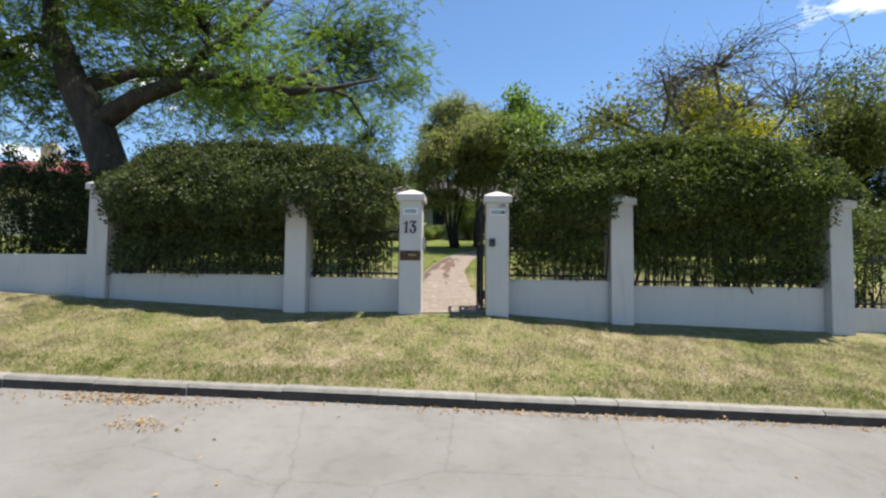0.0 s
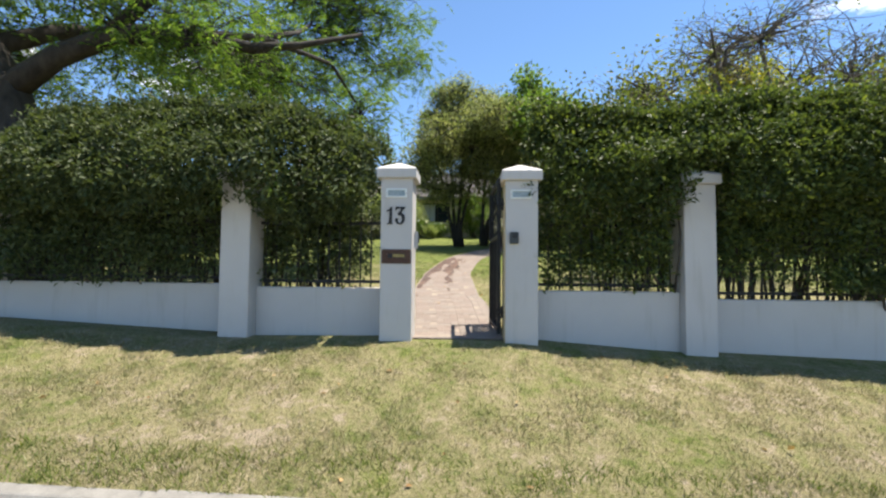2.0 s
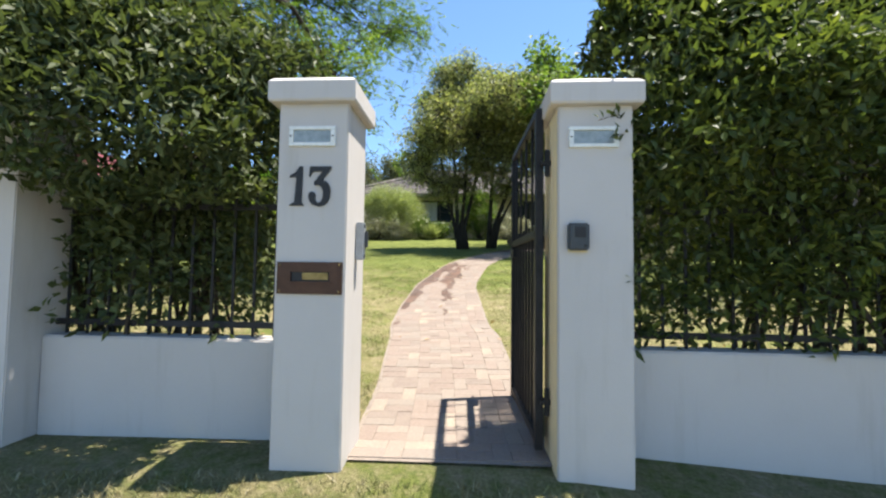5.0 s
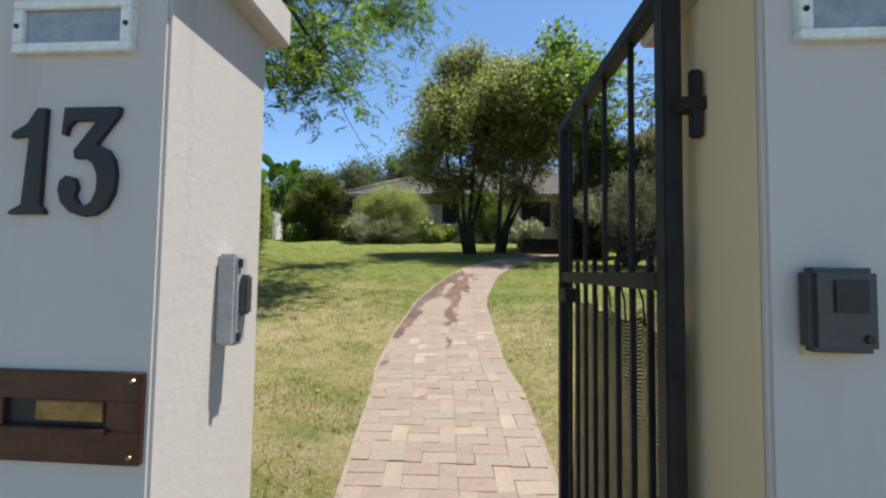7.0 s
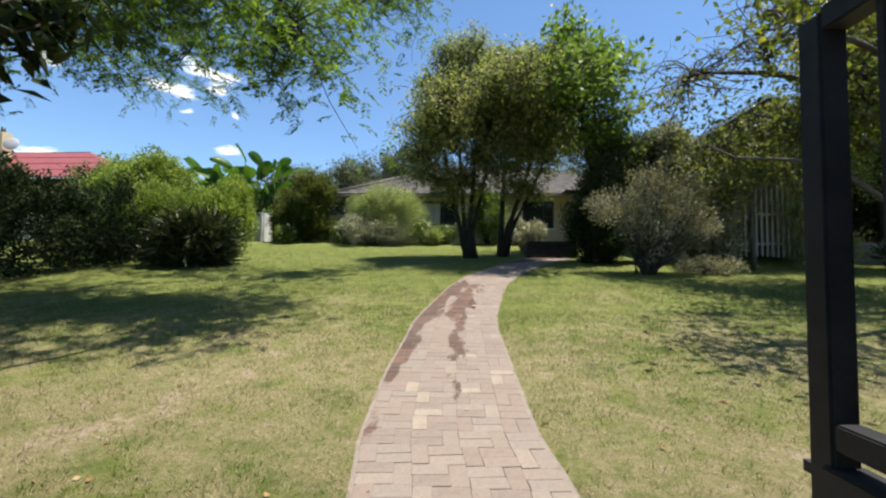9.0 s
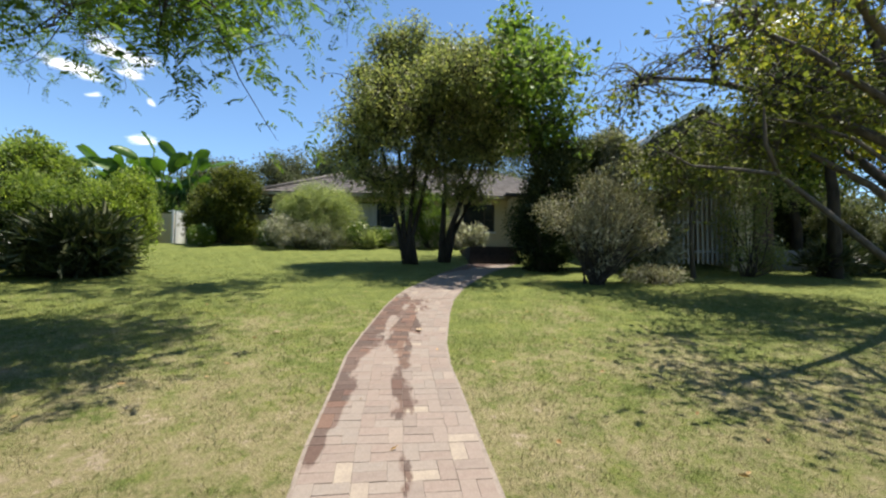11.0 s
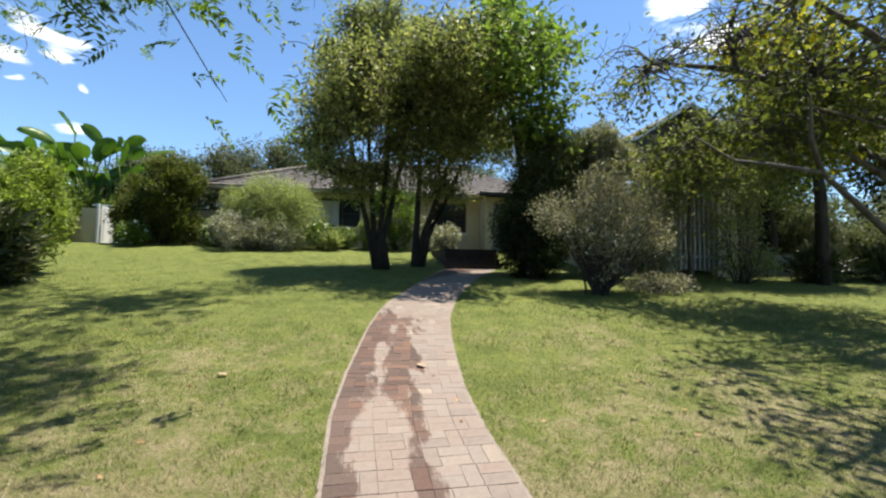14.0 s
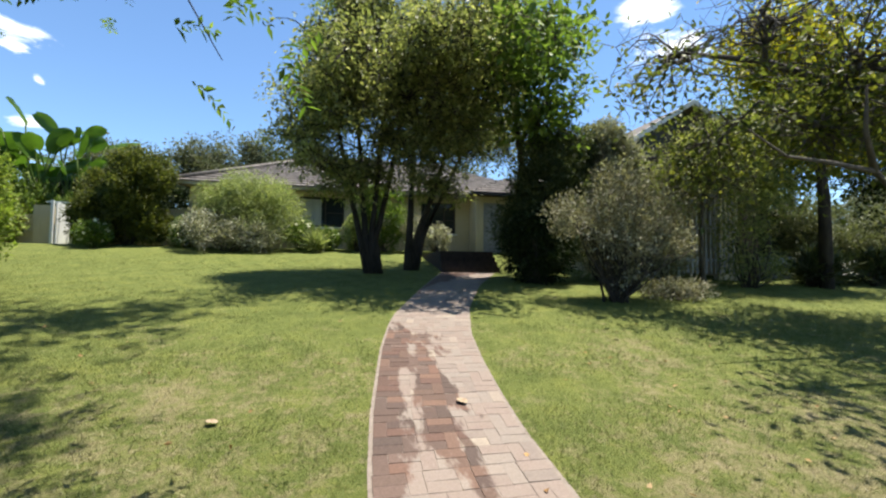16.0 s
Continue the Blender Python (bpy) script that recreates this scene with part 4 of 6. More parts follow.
A_LIMBS = [
    [(-8.1, 9.25, 4.7, 0.24), (-7.2, 9.2, 5.25, 0.19), (-6.2, 9.2, 5.62, 0.17), (-5.0, 9.3, 5.70, 0.14), (-3.8, 9.4, 5.45, 0.10), (-3.0, 9.6, 5.6, 0.06), (-2.0, 10.0, 6.0, 0.03)],
    [(-6.3, 9.2, 5.6, 0.13), (-5.7, 9.3, 6.3, 0.11), (-4.9, 9.5, 7.1, 0.08), (-4.2, 9.8, 8.2, 0.05)],
    [(-8.7, 9.3, 5.5, 0.20), (-8.2, 10.4, 6.4, 0.15), (-7.2, 11.6, 6.9, 0.10), (-5.8, 12.8, 7.0, 0.06), (-4.4, 13.6, 6.5, 0.03)],
    [(-9.0, 9.3, 6.2, 0.18), (-10.2, 9.8, 7.0, 0.12), (-11.6, 10.4, 7.2, 0.07)],
    [(-4.9, 9.3, 5.68, 0.09), (-4.2, 10.6, 6.3, 0.07), (-3.2, 12.0, 6.4, 0.045), (-2.7, 13.2, 5.6, 0.02)],
    [(-4.2, 10.6, 6.3, 0.08), (-4.2, 12.4, 7.4, 0.06), (-4.4, 13.8, 8.4, 0.04), (-4.6, 14.6, 9.2, 0.02)],
    [(-7.2, 11.6, 6.9, 0.09), (-6.6, 14.4, 7.9, 0.06), (-5.8, 17.2, 8.4, 0.03), (-3.6, 18.0, 9.0, 0.015)],
]
tree("shade_tree", "large spreading shade tree with feathery bright green leaves", (-7.35, 9.2, 0.8), A_TRUNK,
     [((-9.2, 9.0, 8.0), (4.0, 4.0, 2.0), 2.2), ((-6.3, 9.3, 7.6), (3.0, 3.0, 1.5), 1.7), ((-5.3, 14.5, 9.6), (3.3, 2.0, 1.9), 1.2), ((-3.7, 14.8, 8.3), (2.1, 1.6, 1.5), 0.75),
      ((-2.9, 15.0, 9.6), (1.6, 1.5, 1.2), 0.5), ((-11.5, 10.4, 6.4), (3.0, 3.4, 1.9), 1.3), ((-6.0, 12.8, 6.6), (2.8, 2.2, 1.2), 1.0), ((-3.0, 13.0, 5.5), (1.1, 1.2, 0.8), 0.45),
      ((-9.5, 12.5, 7.0), (3.5, 3.0, 1.8), 1.0), ((-6.8, 15.3, 7.6), (2.3, 1.8, 1.0), 0.7), ((-9.6, 15.6, 7.8), (2.6, 1.8, 1.2), 0.7), ((-4.6, 9.0, 5.3), (1.9, 1.0, 0.75), 0.5), ((-5.8, 18.4, 8.4), (2.0, 1.4, 0.7), 0.40), ((-3.4, 17.2, 8.5), (1.4, 1.0, 0.6), 0.2), ((-9.3, 19.4, 8.3), (2.4, 1.7, 0.8), 0.6), ((-2.2, 18.4, 9.4), (1.1, 1.3, 0.6), 0.4), ((-9.7, 10.0, 5.7), (1.5, 1.4, 0.9), 0.5)],
     FEATHER_LEAF, BARK, tips=680, per_tip=225, spread=0.40, size=(0.10, 0.034), seed=5, droop=0.35, pinnate=True, extra_limbs=A_LIMBS, limb_r=0.07, twig_r=0.008)

gzc = ground_z(-0.4, 23.0)
C_TRUNKS = [[(-0.45 + 0.11 * k, 23.0, gzc - 0.05, 0.12), (-0.45 + dx * 0.22, 23.0, gzc + 0.9, 0.095), (-0.45 + dx * 0.55, 23.0 + dy * 0.5, gzc + 2.2, 0.08), (-0.45 + dx, 23.0 + dy, gzc + 4.2, 0.055), (-0.45 + dx * 1.3, 23.0 + dy, gzc + 6.5, 0.03)]
            for k, (dx, dy) in enumerate(((-0.9, 0.1), (-0.3, 0.5), (0.35, -0.2), (0.9, 0.4)))]
C2_TRUNKS = [[(0.80 + 0.1 * k, 23.9, ground_z(0.8, 23.9) - 0.05, 0.15), (0.80 + dx * 0.22, 23.9, gzc + 1.1, 0.12), (0.80 + dx * 0.6, 23.9 + dy * 0.5, gzc + 2.5, 0.09), (0.80 + dx, 23.9 + dy, gzc + 4.2, 0.06), (0.80 + dx * 1.2, 23.9 + dy, gzc + 6.2, 0.03)]
             for k, (dx, dy) in enumerate(((0.2, 0.3), (1.3, 0.0), (1.9, 0.3)))]
tree("garden_tree", "multi-stemmed garden tree with small olive-green leaves", (-0.35, 23.0, gzc), C_TRUNKS,
     [((-0.6, 22.3, 8.0), (2.0, 1.9, 2.2), 2.2), ((-1.9, 21.9, 6.9), (1.0, 1.4, 1.2), 0.8), ((-2.0, 21.6, 5.9), (0.8, 1.0, 0.7), 0.4), ((-1.6, 22.3, 8.7), (0.9, 1.1, 1.0), 0.5), ((-0.4, 22.4, 10.1), (0.9, 1.0, 1.0), 0.6), ((-1.0, 22.0, 9.7), (0.8, 0.9, 0.8), 0.4),
      ((0.3, 20.9, 6.9), (1.5, 1.2, 1.1), 0.9), ((-1.2, 20.7, 6.6), (1.2, 1.0, 0.9), 0.6), ((0.4, 22.4, 5.9), (1.2, 1.2, 0.7), 0.5), ((0.8, 21.0, 8.3), (1.2, 1.1, 1.1), 0.6), ((-1.3, 19.8, 7.4), (1.1, 1.0, 0.9), 0.6), ((0.7, 19.7, 7.8), (1.3, 1.0, 0.9), 0.7), ((-0.8, 22.6, 5.2), (1.1, 1.0, 0.7), 0.5), ((-1.5, 21.0, 5.3), (0.8, 0.8, 0.5), 0.25)],
     OLIVE_LEAF, BARK, tips=800, per_tip=48, spread=0.17, size=(0.135, 0.056), seed=8, limb_r=0.045, droop=0.35)
tree("garden_tree", "multi-stemmed garden tree with dense olive-green leaves", (0.80, 23.9, gzc), C2_TRUNKS,
     [((1.5, 23.2, 7.4), (1.6, 1.6, 1.9), 1.6), ((1.0, 22.8, 9.6), (1.2, 1.2, 1.1), 0.7), ((2.3, 22.6, 6.4), (1.0, 1.2, 0.9), 0.6), ((2.0, 22.3, 8.4), (1.0, 1.1, 1.0), 0.6), ((1.6, 21.2, 6.3), (1.1, 1.0, 0.7), 0.5), ((2.0, 20.3, 7.4), (1.1, 1.0, 0.9), 0.5), ((2.2, 25.2, 7.4), (1.4, 1.4, 1.0), 0.7), ((3.9, 26.0, 7.8), (1.4, 1.3, 1.1), 0.7), ((4.0, 24.3, 7.3), (1.4, 1.2, 0.9), 0.8), ((1.2, 18.9, 7.5), (1.2, 0.9, 0.7), 0.5), ((1.7, 23.4, 5.4), (0.9, 0.9, 0.6), 0.35)],
     OLIVE_LEAF, BARK, tips=590, per_tip=48, spread=0.17, size=(0.135, 0.056), seed=9, limb_r=0.045, droop=0.35)
tree("broadleaf_tree", "tall tree with big fresh bright green leaves behind the others", (4.3, 22.9, 2.7),
     [[(4.3, 22.9, 2.5, 0.17), (4.2, 22.8, 4.5, 0.14), (3.7, 22.2, 6.2, 0.10), (3.1, 21.6, 8.4, 0.06)]],
     [((2.3, 21.6, 9.1), (1.2, 1.2, 1.0), 1.0), ((3.5, 20.9, 8.5), (1.15, 1.2, 1.15), 1.0), ((3.0, 21.4, 7.4), (1.4, 1.3, 1.1), 0.8), ((3.9, 20.7, 7.1), (0.9, 1.0, 0.9), 0.6), ((2.6, 21.1, 9.9), (0.8, 0.8, 0.5), 0.35), ((2.5, 18.9, 7.6), (1.1, 0.9, 0.7), 0.5), ((1.6, 21.9, 8.2), (1.1, 1.1, 1.2), 0.6)],
     BRIGHT_LEAF, GREY_BARK, tips=220, per_tip=32, spread=0.22, size=(0.20, 0.125), seed=12, limb_r=0.05)
tree("open_tree", "spreading thin-leaved tree with many bare twigs", (8.9, 15.3, 1.7),
     [[(8.95, 15.3, 1.6, 0.24), (8.9, 15.35, 2.8, 0.20), (8.8, 15.4, 3.9, 0.18)]],
     [((6.6, 15.8, 6.2), (2.0, 2.2, 1.6), 1.4), ((9.0, 15.6, 8.8), (3.0, 2.8, 2.0), 2.0), ((11.6, 15.6, 7.6), (2.5, 2.6, 2.0), 1.4), ((7.0, 14.4, 8.0), (1.9, 1.8, 1.5), 1.0), ((8.5, 17.6, 6.6), (2.3, 1.6, 1.5), 1.0), ((9.0, 13.4, 6.6), (2.2, 1.6, 1.5), 0.8), ((6.0, 16.2, 5.0), (1.3, 1.2, 0.7), 0.5), ((7.6, 16.9, 5.3), (1.8, 1.3, 0.9), 0.9), ((9.8, 16.8, 5.8), (1.6, 1.3, 1.0), 0.7), ((4.7, 17.7, 6.7), (1.5, 1.5, 1.3), 0.9), ((5.7, 17.8, 5.3), (1.4, 1.2, 0.8), 0.5), ((5.9, 16.8, 7.4), (1.6, 1.5, 1.0), 0.9), ((4.5, 13.0, 6.1), (1.5, 1.2, 0.5), 0.6), ((6.2, 12.8, 7.0), (1.7, 1.3, 0.8), 0.5), ((5.2, 14.6, 6.6), (1.5, 1.2, 0.8), 0.5)],
     SPARSE_LEAF, GREY_BARK, tips=560, per_tip=38, bare_above=6.3, spread=0.32, size=(0.135, 0.078), seed=17, limb_r=0.075, twig_r=0.008,
     extra_limbs=[[(8.85, 15.35, 3.3, 0.09), (8.1, 15.6, 4.1, 0.065), (7.2, 15.9, 4.75, 0.05), (6.4, 16.1, 5.1, 0.035), (5.2, 16.3, 5.5, 0.02)],
                  [(8.9, 15.3, 2.1, 0.085), (7.77, 15.3, 2.9, 0.062), (6.59, 15.3, 3.78, 0.048), (6.0, 15.3, 4.2, 0.040), (5.14, 15.3, 4.27, 0.03), (4.44, 15.3, 4.3, 0.02), (3.83, 15.3, 4.6, 0.01)],
                  [(6.0, 15.3, 4.2, 0.05), (5.7, 15.2, 4.7, 0.035), (5.6, 15.1, 5.3, 0.015)],
                  [(8.8, 15.3, 4.0, 0.06), (8.14, 15.3, 4.44, 0.045), (7.34, 15.2, 4.83, 0.035), (6.56, 15.2, 5.05, 0.025), (5.67, 15.1, 5.1, 0.015)],
                  [(8.8, 15.4, 3.8, 0.14), (8.2, 15.2, 5.2, 0.11), (7.6, 15.0, 6.4, 0.08), (7.0, 14.8, 7.6, 0.04)],
                  [(8.8, 15.4, 3.8, 0.15), (9.1, 15.6, 5.4, 0.12), (9.4, 15.8, 7.2, 0.08), (9.2, 15.9, 8.8, 0.04)],
                  [(8.85, 15.4, 3.8, 0.13), (9.9, 15.6, 5.0, 0.10), (11.0, 15.8, 6.4, 0.07), (11.8, 15.8, 7.4, 0.04)],
                  [(8.85, 15.4, 3.6, 0.11), (8.8, 16.4, 4.8, 0.08), (8.6, 17.4, 5.8, 0.04)],
                  [(8.8, 15.4, 3.7, 0.10), (7.5, 14.4, 4.9, 0.08), (6.2, 13.6, 5.6, 0.065), (4.9, 13.0, 5.9, 0.045), (3.6, 12.6, 6.3, 0.02)],
                  [(6.2, 13.6, 5.6, 0.06), (6.0, 12.6, 6.4, 0.045), (5.4, 11.8, 7.0, 0.02)],
                  [(7.5, 14.4, 4.9, 0.07), (6.0, 14.6, 6.0, 0.05), (4.6, 14.7, 6.6, 0.025)],
                  [(8.4, 15.3, 4.7, 0.10), (7.4, 16.2, 5.8, 0.08), (6.2, 17.0, 6.6, 0.06), (5.0, 17.6, 6.9, 0.03)]])
tree("yellow_tree", "rounded tree with bright yellow-green foliage", (12.6, 20.6, 2.4),
     [[(12.6, 20.6, 2.2, 0.2), (12.6, 20.6, 5.0, 0.16), (12.3, 20.6, 7.5, 0.1)]],
     [((11.4, 20.6, 9.0), (1.5, 1.5, 1.6), 1.0), ((13.0, 20.4, 7.6), (1.7, 1.5, 1.5), 1.0)],
     YELLOW_LEAF, BARK, tips=120, per_tip=130, spread=0.34, size=(0.20, 0.09), seed=19)
tree("dark_tree", "dark dense evergreen tree at the garden edge", (19.0, 22.0, 2.3),
     [[(19.0, 22.0, 2.1, 0.25), (19.0, 22.0, 5.0, 0.2), (18.8, 22.0, 8.0, 0.1)]],
     [((18.3, 22.0, 8.2), (2.2, 2.4, 2.0), 1.0), ((20.4, 22.0, 6.6), (2.4, 2.4, 1.9), 1.0), ((17.4, 21.6, 6.0), (2.2, 2.2, 2.0), 1.0), ((17.9, 22, 10.0), (1.0, 1.0, 1.2), 0.3)],
     DARK_LEAF, BARK, tips=120, per_tip=130, spread=0.42, size=(0.18, 0.075), seed=21)

# ---------------- house ----------------
HY, HZ, EAVE = 30.0, 3.62, 6.05
house = thing("house", "single-storey cream house with a grey tiled hip roof", "house")


def house_wall(x0, x1, y, z0, z1, holes, parent, material, thick=0.22):
    """A wall along x with rectangular openings through it, made of blocks between the openings."""
    bm = bmesh.new()
    cuts = sorted(holes)
    x = x0
    for a, b, c, d in cuts:
        box(x, a, y, y + thick, z0, z1, 0, bm)
        box(a, b, y, y + thick, z0, c, 0, bm)
        box(a, b, y, y + thick, d, z1, 0, bm)
        x = b
    box(x, x1, y, y + thick, z0, z1, 0, bm)
    return part("wall", bm, material, parent)


WINDOWS = [(-3.4, -1.0, 4.58, 5.86), (2.35, 3.95, 4.45, 5.85)]
house_wall(-7.0, 4.6, HY, HZ - 0.5, EAVE, WINDOWS, house, CREAM_WALL)
part("wall", box(-7.0, -6.78, HY + 0.22, HY + 9, HZ - 0.5, EAVE), CREAM_WALL, house)
part("wall", box(-6.78, 9.2, HY + 8.8, HY + 9, HZ - 0.5, EAVE), CREAM_WALL, house)
part("wall", box(4.6, 4.82, HY - 1.0, HY + 0.22, HZ - 0.5, EAVE), CREAM_WALL, house)
house_wall(4.82, 9.2, HY - 1.0, HZ - 0.5, EAVE, [(4.95, 5.80, HZ - 0.02, 5.80)], house, CREAM_WALL)
part("fascia", box(-7.38, 4.9, HY - 0.62, HY - 0.58, EAVE - 0.02, EAVE + 0.13), FASCIA, house)
part("soffit", box(-7.36, 4.6, HY - 0.58, HY - 0.002, EAVE + 0.002, EAVE + 0.03), FASCIA, house)
for wx0, wx1, wz0, wz1 in WINDOWS:
    w = part("window", box(wx0, wx1, HY + 0.06, HY + 0.12, wz1 - 0.07, wz1), WINDOW_DARK, house, "dark-framed window")
    bm = bmesh.new()
    for a, b, c, d in ((wx0, wx1, wz0, wz0 + 0.07), (wx0, wx0 + 0.07, wz0 + 0.07, wz1 - 0.07), (wx1 - 0.07, wx1, wz0 + 0.07, wz1 - 0.07),
                       (wx0 + 0.66 * (wx1 - wx0), wx0 + 0.66 * (wx1 - wx0) + 0.06, wz0 + 0.07, wz1 - 0.07), (wx0 + 0.69 * (wx1 - wx0), wx1 - 0.07, wz0 + 0.6, wz0 + 0.64)):
        box(a, b, HY + 0.06, HY + 0.12, c, d, 0, bm)
    part("frame", bm, WINDOW_DARK, w)
    part("pane", box(wx0 + 0.07, wx1 - 0.07, HY + 0.085, HY + 0.095, wz0 + 0.07, wz1 - 0.07), PANE, w)
    part("sill", box(wx0 - 0.08, wx1 + 0.08, HY - 0.06, HY + 0.06, wz0 - 0.07, wz0 - 0.002, 0.008), WHITE_FRAME, w)
    if wx0 < 0:
        part("curtain", box(wx0 + 0.08, wx0 + 1.45, HY + 0.072, HY + 0.08, wz0 + 0.08, wz1 - 0.1), CURTAIN, w, "pale drawn curtain")
# white door and slats in grey: the porch shade is in the colour
door = part("door", box(4.96, 5.79, HY - 0.92, HY - 0.88, HZ - 0.02, 5.79), PALE_GREY, house, "white slatted security door, greyed for porch shade")
for k in range(12):
    z = HZ + 0.08 + k * 0.165
    part("slat", box(5.02, 5.73, HY - 0.945, HY - 0.921, z, z + 0.11, 0.004), PALE_GREY, door)


def hip_roof(x0, x1, y0, y1, z0, z1, inset, parent, material, course=0.36):
    """A hipped roof laid in courses, each a thin step proud of the one above it."""
    bm = bmesh.new()
    yc = (y0 + y1) / 2
    n = int(math.hypot(z1 - z0, yc - y0) / course)
    prev = None
    for k in range(n + 1):
        s = k / n
        a = [(x0 + inset * s, y0 + (yc - y0) * s), (x1 - inset * s, y0 + (yc - y0) * s), (x1 - inset * s, y1 - (y1 - yc) * s), (x0 + inset * s, y1 - (y1 - yc) * s)]
        z = z0 + (z1 - z0) * s
        low = [bm.verts.new((*q, z)) for q in a]
        if prev:
            for i in range(4):
                bm.faces.new((prev[i], prev[(i + 1) % 4], low[(i + 1) % 4], low[i]))
        step = [bm.verts.new((*q, z + 0.055)) for q in a]
        for i in range(4):
            bm.faces.new((low[i], low[(i + 1) % 4], step[(i + 1) % 4], step[i]))
        prev = step
    bm.faces.new(prev)
    return part("roof", bm, material, parent)


roof = hip_roof(-7.43, 9.8, HY - 0.65, HY + 9.6, EAVE + 0.10, 8.55, 5.2, house, ROOF_TILE)
part("ridge_tile", tubes("ridge_tile", [[(-7.43, HY - 0.65, EAVE + 0.17, 0.09), (-2.4, HY + 4.47, 8.62, 0.09)], [(-2.4, HY + 4.47, 8.64, 0.09), (4.6, HY + 4.47, 8.64, 0.09)]], ROOF_TILE, 8), ROOF_TILE, roof)
part("fascia", box(4.15, 10.0, HY - 1.74, HY - 1.70, EAVE - 0.03, EAVE + 0.10), WINDOW_DARK, house)
porch = hip_roof(4.2, 10.0, HY - 1.7, HY + 3.5, EAVE + 0.06, 7.3, 2.4, house, ROOF_TILE)

# garage wing: a carport with an open dark bay and a gable
wing = thing("garage", "cream outbuilding with an open bay and white gable boards", "outbuilding")
part("wall", box(10.66, 11.46, 22.4, 22.62, 2.5, 6.35), CREAM_WALL, wing)
part("pier", box(11.48, 12.14, 22.3, 22.62, 2.3, 6.30, 0.01), BROWN_BRICK, wing, "brown brick corner pier")
part("wall", box(7.0, 7.2, 23.0, 28, 2.5, 6.35), CREAM_WALL, wing)
part("wall", box(11.8, 12.0, 22.62, 28, 2.5, 6.35), CREAM_WALL, wing)
part("wall", box(7.2, 12.2, 27.8, 28, 2.5, 6.35), CREAM_WALL, wing)
part("beam", box(6.95, 10.64, 22.42, 22.6, 5.85, 6.35), WINDOW_DARK, wing)
GA = [(6.9, 6.36), (12.5, 6.36), (9.4, 7.95)]
bm = bmesh.new()
g0 = [bm.verts.new((x, 22.42, z)) for x, z in GA]
g1 = [bm.verts.new((x, 22.6, z)) for x, z in GA]
bm.faces.new(g0)
bm.faces.new(g1[::-1])
for i in range(3):
    bm.faces.new((g0[i], g1[i], g1[(i + 1) % 3], g0[(i + 1) % 3]))
part("gable", bm, DARK_PLASTIC, wing, "dark timber gable end")
for (xa, za), (xb, zb) in (((6.6, 6.25), (9.4, 8.0)), ((12.8, 6.25), (9.4, 8.0))):
    for nm, ya, yb, t, mt in (("bargeboard", 21.95, 22.0, 0.16, WHITE_FRAME), ("roof", 22.005, 28.2, 0.10, ROOF_TILE)):
        bm = bmesh.new()
        q = [bm.verts.new((x, y, z)) for y in (ya, yb) for x, z in ((xa, za), (xb, zb), (xb, zb + t), (xa, za + t))]
        for f in ((0, 1, 2, 3), (7, 6, 5, 4), (0, 4, 5, 1), (1, 5, 6, 2), (2, 6, 7, 3), (3, 7, 4, 0)):
            bm.faces.new([q[i] for i in f])
        bmesh.ops.recalc_face_normals(bm, faces=bm.faces[:])
        part(nm, bm, mt, wing)

# white lattice screen before the garage
screen = thing("lattice_screen", "weathered pale upright slat screen beside the garage", "screen")
for z in (3.1, 4.0, 4.95):
    part("rail", box(7.2, 9.8, 21.04, 21.08, z, z + 0.07), PALE_GREY, screen)
slat = mesh_of("slat", box(-0.03, 0.03, -0.012, 0.012, 0, 2.35, 0.004), PALE_GREY)
for k in range(17):
    sl = new("slat", slat)
    sl.location = (7.25 + k * 0.155, 21.02, 2.75)
    sl.parent = screen

garden_wall = thing("garden_wall", "low cream plastered wall between the shrubs and the house", "wall", kind="structure")
part("wall", box(-19.0, -12.32, 30.3, 30.5, 2.9, 4.75), CREAM_WALL, garden_wall)
part("wall", box(-10.4, -7.02, 30.3, 30.5, 2.9, 5.15), CREAM_WALL, garden_wall)
bed_wall = thing("planter_wall", "low white wall behind the spiky plants", "wall")
part("wall", box(12.6, 14.6, 23.2, 23.4, 2.2, 3.34, 0.01), PALE_GREY, bed_wall)

# brick steps up to the entrance
steps = thing("garden_steps", "dark brick steps up to the entrance in deep shade", "steps")
for k in range(4):
    part("step", box(1.75 + 0.05 * k, 3.55 + 0.05 * k, 23.35 + 0.34 * k, 23.35 + 0.34 * (k + 1) + (0.02 if k < 3 else 3.8), ground_z(2, 23.4) - 0.25, ground_z(2, 23.35) + 0.17 * (k + 1), 0.012), STEP_BRICK, steps)

# white gate piers and gate on the far lawn edge
pier = thing("side_gate", "open white painted garden gate on a pale pier", "gate")
part("pier", box(-12.3, -11.70, 30.2, 30.5, 3.4, 5.10, 0.01), CREAM_WALL, pier)
part("gate_leaf", box(-11.48, -11.43, 29.98, 31.05, 3.62, 5.19, 0.01), WHITE_FRAME, pier, "white boarded gate leaf")
part("post", box(-11.60, -11.51, 29.9, 30.0, 3.4, 5.26, 0.01), WHITE_FRAME, pier)
part("top_rail", box(-11.9, -10.9, 30.16, 30.2, 5.20, 5.25), WHITE_FRAME, pier)

# neighbour with the red roof
neigh = thing("neighbour_house", "neighbouring house with a faded red metal hip roof", "house")
part("wall", box(-60.5, -30.0, 41.0, 50.5, 3.4, 9.25), CREAM_WALL, neigh)
nroof = hip_roof(-62.0, -28.3, 39.5, 52.0, 9.3, 13.0, 8.0, neigh, RED_ROOF, 1.6)
part("gutter", box(-62.0, -28.25, 39.36, 39.48, 9.14, 9.27), WHITE_FRAME, neigh)
